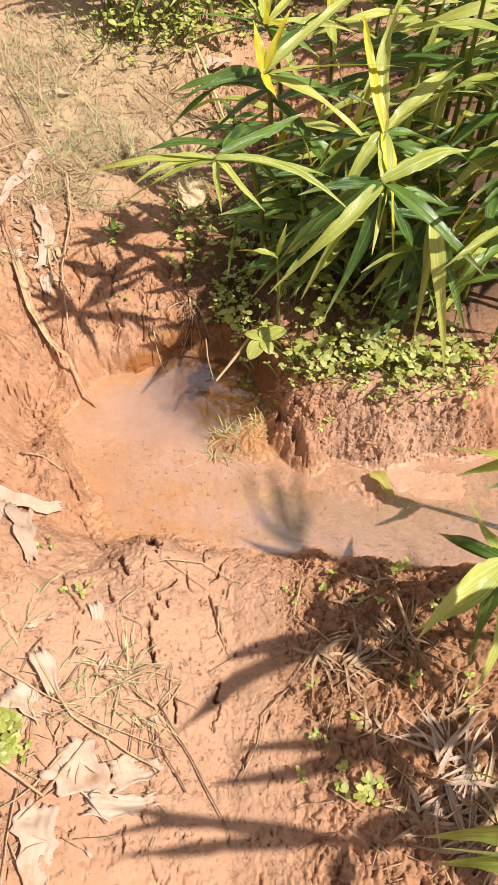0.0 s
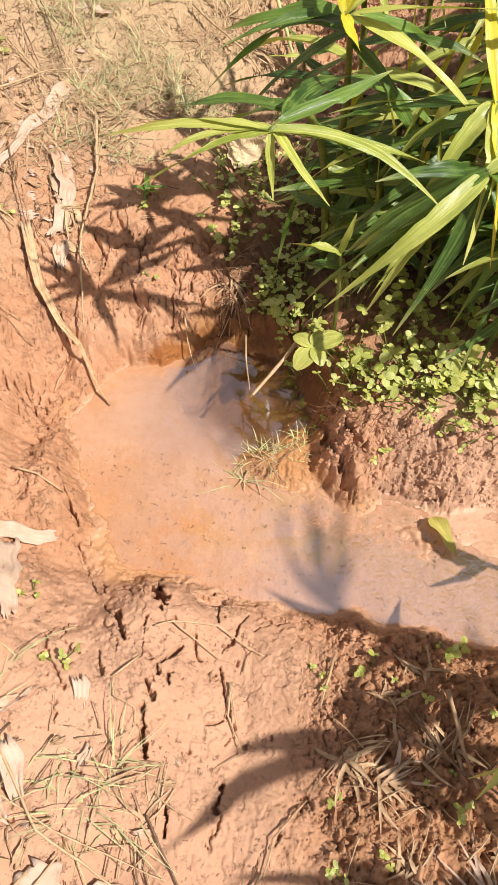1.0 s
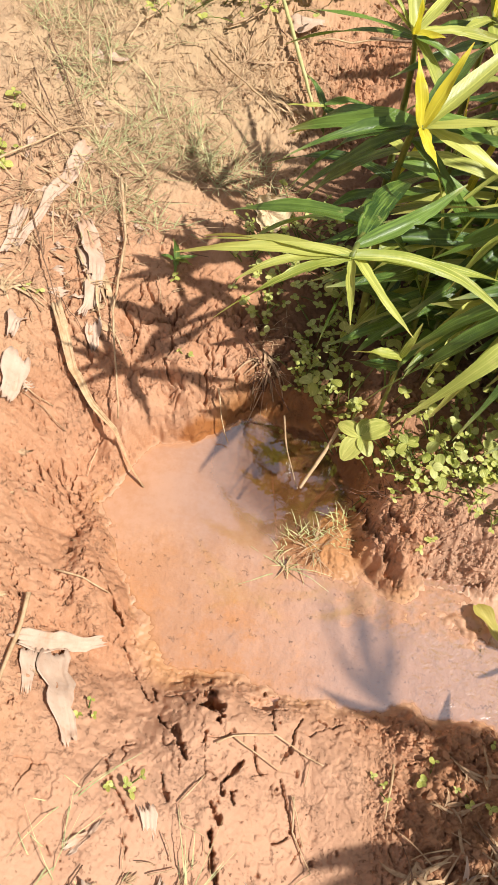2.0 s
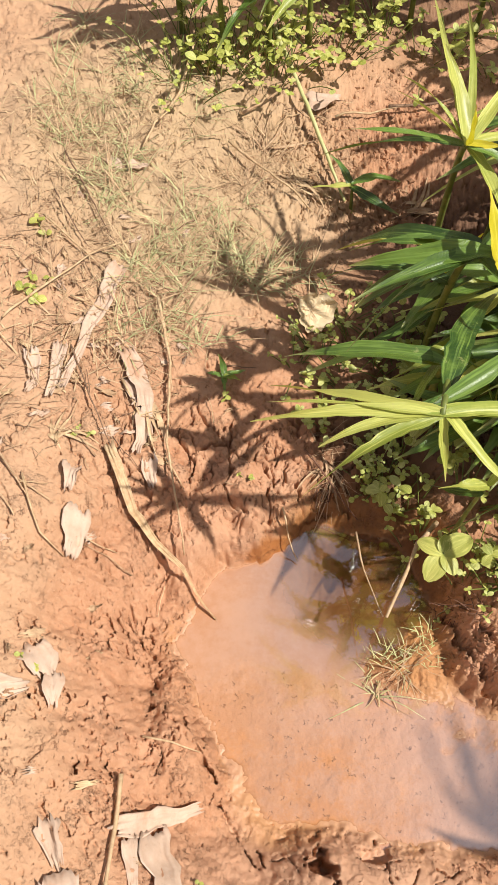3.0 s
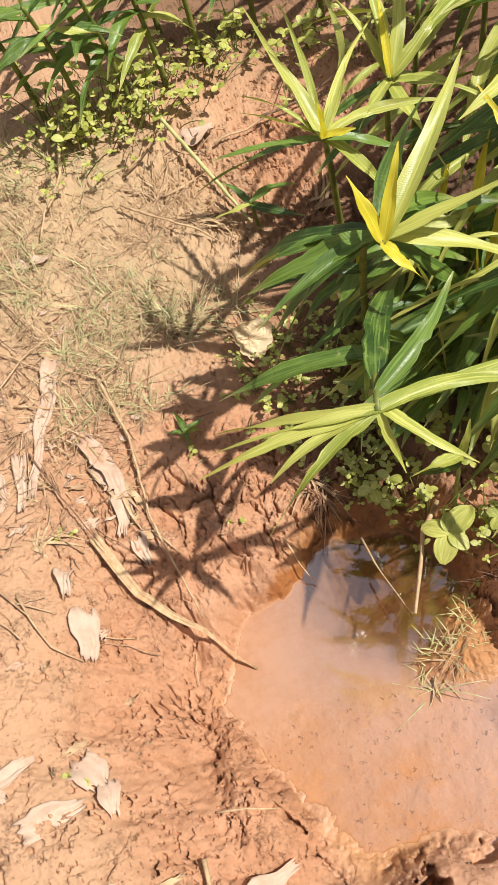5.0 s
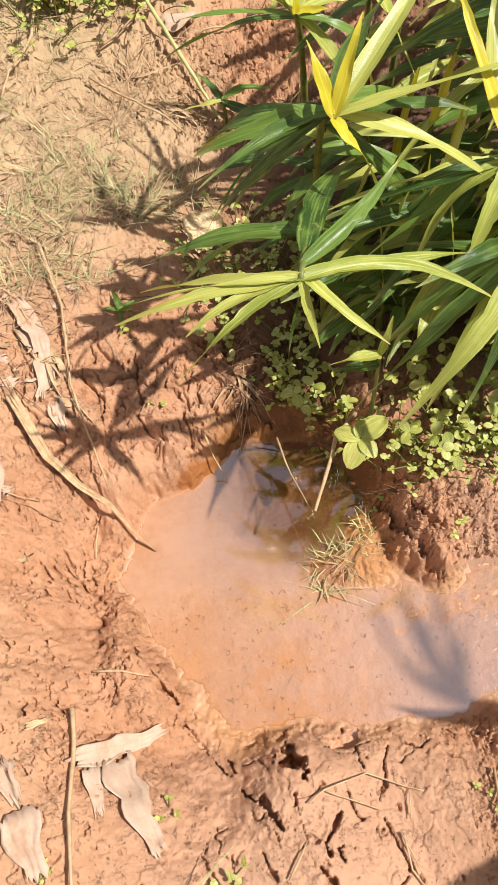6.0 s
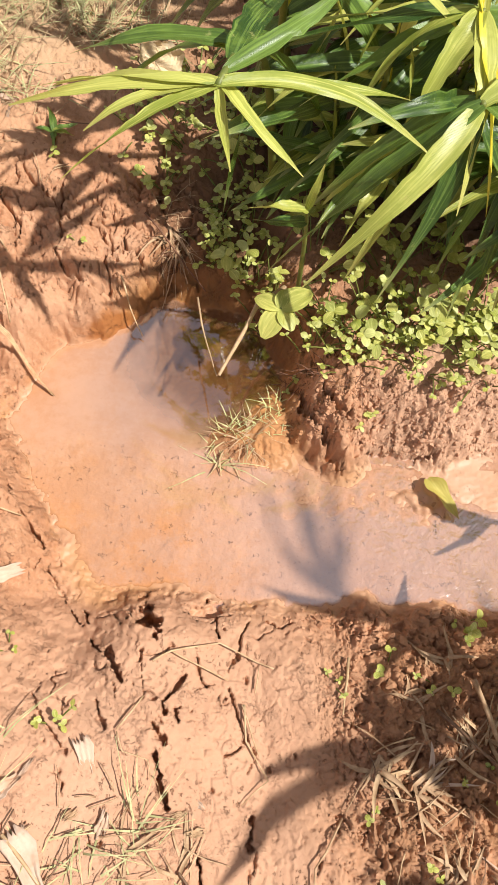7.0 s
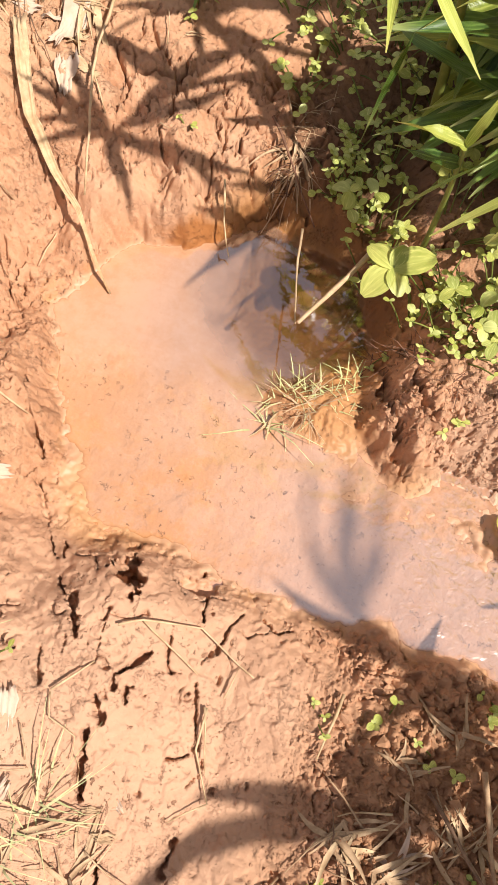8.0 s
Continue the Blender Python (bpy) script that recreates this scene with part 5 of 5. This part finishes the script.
# ---------- husks and dead leaves ----------
for i, (pts, w) in enumerate([
        ([(-.374, .842, .006), (-.32, .862, .012), (-.268, .878, .012)], .030), ([(-.33, .845, .008), (-.306, .785, .004), (-.28, .722, .003)], .040), ([(-.355, .835, .004), (-.345, .775, .003)], .020),
        ([(-.495, 1.065, .003), (-.470, 1.025, .004)], .050), ([(-.55, .985, .003), (-.49, 1.005, .004)], .040), ([(-.462, 1.03, .004), (-.458, .985, .004)], .026), ([(-.63, 1.035, .003), (-.54, 1.07, .004)], .040),
        ([(-.452, 1.27, .004), (-.462, 1.205, .006)], .036), ([(-.462, 1.345, .003), (-.467, 1.295, .004)], .030), 
        ([(-.505, 1.56, .003), (-.515, 1.46, .004)], .024), ([(-.55, 1.54, .003), (-.54, 1.49, .004)], .03), ([(-.40, 1.56, .004), (-.37, 1.50, .008), (-.36, 1.42, .004)], .035), ([(-.36, 1.375, .003), (-.35, 1.335, .003)], .03),
        ([(-.43, .79, .003), (-.41, .72, .004)], .05), ([(-.45, .85, .003), (-.43, .80, .003)], .03), ([(-.43, .70, .003), (-.39, .62, .003)], .06),
        ([(-.19, .418, .004), (-.155, .395, .006), (-.12, .372, .004)], .082), ([(-.118, .398, .003), (-.05, .42, .004)], .050), ([(-.145, .354, .003), (-.10, .358, .004), (-.055, .37, .004)], .038), ([(-.207, .35, .004), (-.20, .30, .005), (-.192, .245, .004)], .058), ([(-.424, 1.75, .004), (-.447, 1.656, .006), (-.497, 1.479, .004)], .030), ([(-.392, 1.511, .004), (-.366, 1.45, .004), (-.376, 1.381, .003)], .030),
        ([(-.27, .50, .003), (-.22, .47, .003)], .05), ([(-.24, .56, .004), (-.21, .505, .008)], .034), ([(-.172, .655, .003), (-.160, .62, .004)], .024), ([(-.42, 1.99, .004), (-.39, 2.0, .006)], .03), ([(-.46, 2.01, .004), (-.44, 1.99, .006)], .028),
        ([(-.60, 1.30, .003), (-.57, 1.36, .003)], .03), ([(-.38, 1.46, .004), (-.36, 1.48, .006)], .03), ([(-.62, 1.17, .003), (-.58, 1.19, .003)], .02)]):
    husk("husk", pts, w, "bleached papery husk piece lying on the mud", seed=400 + i)
def crumpled_leaf(place, size, label, seed):
    """A dry leaf, crumpled like paper and standing on its rim."""
    rng = random.Random(seed)
    verts, faces, uvs = [], [], []
    rings, spokes = 9, 30
    for r in range(rings + 1):
        for k in range(spokes):
            u, a = r / rings, 6.2832 * k / spokes
            reach = size * u * (1 + .16 * math.cos(a) + .10 * math.sin(3 * a + 1) + .07 * u * math.sin(9 * a))
            x, y = reach * math.cos(a), reach * math.sin(a)
            fold = .16 * abs(math.sin(2.5 * a + 4 * u)) + .10 * math.sin(7 * a + 5 * u) + .30 * u * u
            verts.append((x, y, size * u * fold + rng.uniform(-.03, .03) * size))
            uvs.append((u, k / spokes))
    for r in range(rings):
        for k in range(spokes):
            n = (k + 1) % spokes
            faces.append((r * spokes + k, (r + 1) * spokes + k, (r + 1) * spokes + n, r * spokes + n))
    leaf = mesh_of("dead_leaf", verts, faces, smooth=False)
    leaf.materials.append(PAPER)
    ob = tagged(new("dead_leaf", leaf), label, "dry leaf", "dry leaves")
    ob.matrix_world = place


crumpled_leaf(pose(-.079, 1.692, ground_z(-.079, 1.692) + .026, 52, 4, 14), .036, "crumpled tan dead leaf beside the weeds", 450)
husk("dead_leaf", [(-.06, 2.245, .012), (.01, 2.255, .012)], .040, "curled tan dead leaf on the back bank", "dry leaf", HUSK, 451, curl=.5, group="dry leaves")
fallen_mesh = mesh_of("fallen_leaf", *blade((-.038, 0, .004), (.038, .006, .004), .028, .16, random.Random(9), across=6, along=14, fold=.55, twist=.5))
fallen_mesh.materials.append(FALLEN)
fallen = tagged(new("fallen_leaf", fallen_mesh), "curled yellow green fallen leaf in the channel", "leaf", "dry leaves")
fallen.matrix_world = pose(.340, .975, max(.004, ground_z(.34, .975)) + .004, 8, 4, -62)

# ---------- grass and roots ----------
rng = random.Random(505)
clumps = []
for cx, cy, rx, ry, number in ((-.30, 1.86, .16, .11, 34), (-.40, 1.72, .08, .08, 12), (-.33, 1.62, .09, .05, 9), (-.16, 1.80, .09, .05, 12), (-.50, 2.12, .11, .13, 22), (-.40, 2.26, .12, .07, 16), (-.46, 1.95, .10, .08, 10), (-.56, 2.32, .10, .10, 8)):
    for _ in range(number):
        clumps.append((cx + rx * rng.gauss(0, .55), cy + ry * rng.gauss(0, .55), rng.uniform(.008, .026)))
tufts("grass", clumps, GRASS, "sparse wispy grey green grass on the mud", "grass", 500, 10, .066, .0014, lay=1.15)
tufts("dry_wisps", [(x + rng.gauss(0, .02), y + rng.gauss(0, .02), r * 1.6) for x, y, r in clumps], STRAW, "bleached wisps of dead grass among the green", "grass", 506, 7, .080, .0014, lay=1.35, droop=.1)
tufts("straw_litter", [(-.45, 1.95, .15), (-.50, 2.10, .14), (-.38, 2.08, .12), (-.30, 1.85, .12), (-.52, 1.80, .10), (-.16, 2.08, .07), (-.20, 2.0, .06), (.34, .34, .09), (-.48, 1.62, .14), (-.55, 1.45, .10), (-.36, 1.58, .08), (-.55, 1.95, .12), (-.40, 1.74, .10)],
      DEADGRASS, "scattered brown straw and needles", "straw", 501, 90, .060, .0012, lay=1.5, droop=.05)
tufts("bleached_litter", [(-.58, 1.92, .10), (-.52, 2.02, .10), (-.60, 2.10, .10), (-.46, 1.84, .10), (-.56, 1.70, .10), (-.42, 1.66, .08), (-.48, 1.54, .08), (-.36, 2.12, .08), (-.22, 2.06, .07), (-.12, 2.10, .06), (-.30, 1.98, .08), (-.62, 1.58, .08)],
      STRAW, "mat of pale bleached needles and dead grass", "straw", 509, 80, .055, .0016, lay=1.55, droop=.05)
tufts("dead_grass", [(-.045, 1.44, .03), (-.055, 1.40, .02), (.05, 1.08, .012), (.165, 2.07, .04), (-.17, 2.10, .05)],
      DEADGRASS, "matted dead grass tufts at the puddle's edge", "grass", 502, 42, .050, .0009, lay=1.25, droop=.5)
tufts("green_grass", [(-.108, .558, .01), (-.09, .51, .03), (-.28, .58, .03), (-.12, .52, .025), (-.165, .56, .02), (-.11, .575, .015), (.01, 1.045, .012), (-.15, .53, .03), (-.19, .50, .03), (-.13, .49, .03), (-.22, .54, .03), (-.27, .66, .02), (-.24, .45, .03)], GRASS, "thin green grass sprouts on the mud", "grass", 503, 8, .075, .0012, lay=.8, droop=.9)
tufts("mound_grass", [(.045, 1.105, .03), (.02, 1.09, .025), (.085, 1.115, .03), (.06, 1.08, .02), (.0, 1.075, .012)], GRASS, "short yellow green grass on the rusty mound", "grass", 507, 10, .026, .0010, lay=1.1, droop=.6)
tufts("mound_straw", [(.045, 1.105, .03), (.02, 1.09, .02), (.085, 1.115, .03), (.10, 1.14, .02), (.01, 1.05, .01)], PALESTEM, "short yellow dry stems on the rusty mound", "grass", 508, 18, .030, .0012, lay=1.2, droop=.4)
tufts("roots", [(-.05, 1.415, .02), (-.06, 1.38, .018), (.13, 1.18, .02), (.16, 1.16, .02), (.20, 1.13, .02)], ROOT, "fine dark roots hanging from the bank", "root", 504, 30, .05, .0008, lay=1.2, droop=.9)
FAN = "flattened fan of pale dead grass blades on dark soil"
for i, (x, y, n, size, w, turn, spread, mat) in enumerate([
        (.225, .585, 14, .06, .0038, .2, .9, DEADGRASS), (.243, .592, 5, .055, .005, .5, .6, HUSK), (.177, .607, 12, .06, .005, -.6, 1.2, DEADGRASS), (.20, .60, 6, .05, .005, -1.2, .9, STRAW), (.30, .615, 7, .06, .004, .9, 1.4, DEADGRASS),
        (.335, .357, 12, .055, .009, 1.0, .7, HUSK), (.31, .345, 9, .045, .007, 2.2, .9, DEADGRASS), (.391, .315, 13, .09, .006, 1.6, .9, DEADGRASS), (.36, .40, 10, .09, .006, .4, 1.6, HUSK), (.41, .38, 10, .09, .006, 1.2, 1.6, STRAW), (.27, .47, 9, .05, .004, .8, 1.2, DEADGRASS), (.40, .43, 16, .10, .005, 2.4, 1.8, HUSK), (.43, .34, 16, .10, .005, 2.9, 1.8, STRAW), (.36, .45, 12, .08, .004, 1.9, 1.2, HUSK), (.33, .63, 9, .06, .004, 2.6, 1.0, STRAW), (.38, .50, 9, .07, .004, .2, 1.4, DEADGRASS), (.24, .68, 8, .04, .004, 1.4, 1.6, DEADGRASS), (.29, .73, 8, .04, .004, 2.0, 1.6, DEADGRASS),
        (-.12, .53, 5, .07, .003, .6, 1.3, DEADGRASS), (-.06, .50, 9, .06, .003, 1.7, .4, DEADGRASS), (-.50, 1.389, 9, .06, .004, .2, .9, STRAW), (-.36, 1.47, 8, .08, .008, -1.2, .3, STRAW), (.015, 1.06, 5, .05, .002, 4.2, .5, STRAW),
        (-.05, 1.41, 14, .075, .003, -1.7, .5, DEADGRASS), (-.15, 2.12, 12, .10, .005, 2.2, .8, DEADGRASS), (-.10, 2.06, 10, .08, .005, -.8, 1.3, STRAW), (.17, 2.06, 10, .07, .006, .3, .8, DEADGRASS)]):
    withered(x, y, n, size, w, turn, spread, mat, FAN if mat is HUSK else ("limp fan of tan dead grass on the mud" if mat is STRAW else "matted fan of brown dead grass on the mud"), 520 + i)
crumbs("soil_crumbs", MUD, "loose crumbs of red soil on the dug banks", 600, [
    (.34, 1.09, .24, .045, 2600, .002, .012), (.20, 1.13, .06, .06, 400, .002, .011), (.28, .68, .16, .13, 3600, .0015, .008), (.24, .60, .13, .10, 2000, .0015, .008), (.28, .70, .14, .10, 260, .006, .018), (.30, .66, .15, .14, 120, .012, .026), (.26, .52, .12, .12, 60, .008, .020), (.26, .45, .18, .16, 1800, .002, .008), (.02, 2.10, .16, .12, 900, .005, .022),
    (-.43, 1.08, .14, .20, 900, .002, .009), (-.15, 1.40, .14, .08, 200, .002, .009), (.30, 2.30, .25, .12, 700, .005, .02), (-.05, .70, .22, .14, 350, .002, .006), (-.40, 1.8, .25, .35, 700, .002, .008), (.15, .80, .07, .02, 160, .003, .012),
    (-.45, 1.10, .20, .35, 1800, .0015, .006), (-.10, .68, .30, .18, 900, .0015, .005), (-.40, 1.60, .20, .40, 1500, .0015, .006), (-.20, 2.05, .30, .25, 1000, .002, .007), (-.20, 1.42, .15, .10, 250, .0015, .006), (-.6, 1.5, .15, .5, 800, .0015, .006)])

# ---------- small litter ----------
rng = random.Random(77)
for k in range(130):
    x, y = rng.choice([(rng.uniform(-.58, -.34), rng.uniform(.70, 1.75)), (rng.uniform(-.55, -.28), rng.uniform(1.4, 1.95)), (rng.uniform(-.52, -.3), rng.uniform(1.4, 1.8)), (rng.uniform(-.27, -.03), rng.uniform(.30, .62))])
    turn, size = rng.uniform(0, 6.3), rng.uniform(.010, .026)
    husk("husk_scrap", [(x, y, .002), (x + math.cos(turn) * size, y + math.sin(turn) * size, .003)], size * rng.uniform(.35, .8), "small torn scrap of pale husk on the mud", seed=700 + k, mat=rng.choice((HUSK, DEADGRASS, STRAW)), group="husk scraps on the mud")
for k in range(230):
    x, y = rng.choice([(rng.uniform(-.58, -.2), rng.uniform(1.35, 2.15)), (rng.uniform(-.60, -.33), rng.uniform(1.15, 1.75)), (rng.uniform(-.2, .15), rng.uniform(1.95, 2.3)), (rng.uniform(-.25, -.05), rng.uniform(.3, .6)), (rng.uniform(.18, .42), rng.uniform(.3, .65))])
    turn, size = rng.uniform(0, 6.3), rng.uniform(.022, .070)
    mat = rng.choice((STRAW, STRAW, DEADGRASS, DEADGRASS, DEADGRASS, TWIG))
    stalk("straw" if mat is not TWIG else "twig", [(x, y, .002), (x + math.cos(turn) * size * .5, y + math.sin(turn) * size * .5, .006), (x + math.cos(turn + .08) * size, y + math.sin(turn + .08) * size, .003)], rng.uniform(.0007, .0014), mat,
          "short dry straw on the mud" if mat is not TWIG else "short dark twig on the mud", "straw" if mat is not TWIG else "twig", group="straws and twigs on the mud", seed=800 + k)
for i, (x, y, n, size) in enumerate([(-.30, 2.36, 8, .034), (-.20, 2.38, 8, .03), (-.10, 2.40, 8, .034), (.02, 2.44, 8, .03), (.14, 2.52, 8, .03), (.30, 2.48, 8, .034), (-.24, 2.30, 8, .022), (-.13, 2.33, 8, .024), (-.34, 2.30, 7, .02), (.44, 2.46, 8, .03)]):
    weed(x, y, n + 8, size * .6, .06, 900 + i, tall=.07, group="weeds at the back", label="bushy weed with oval leaves at the foot of the thicket", pale=.1)
for i, (x, y, n, size) in enumerate([(.16, 1.42, 5, .024), (.22, 1.38, 5, .024), (.28, 1.32, 5, .024), (.14, 1.52, 5, .024), (.10, 1.70, 5, .022), (.16, 1.62, 5, .024), (.34, 1.34, 5, .026), (.42, 1.30, 5, .026), (.08, 1.50, 5, .022), (.16, 1.33, 5, .022)]):
    weed(x, y, n + 4, size * .7, .04, 930 + i, tall=.05, group="weeds on the bank", label="dark green weed in the shade of the ginger", pale=.05)
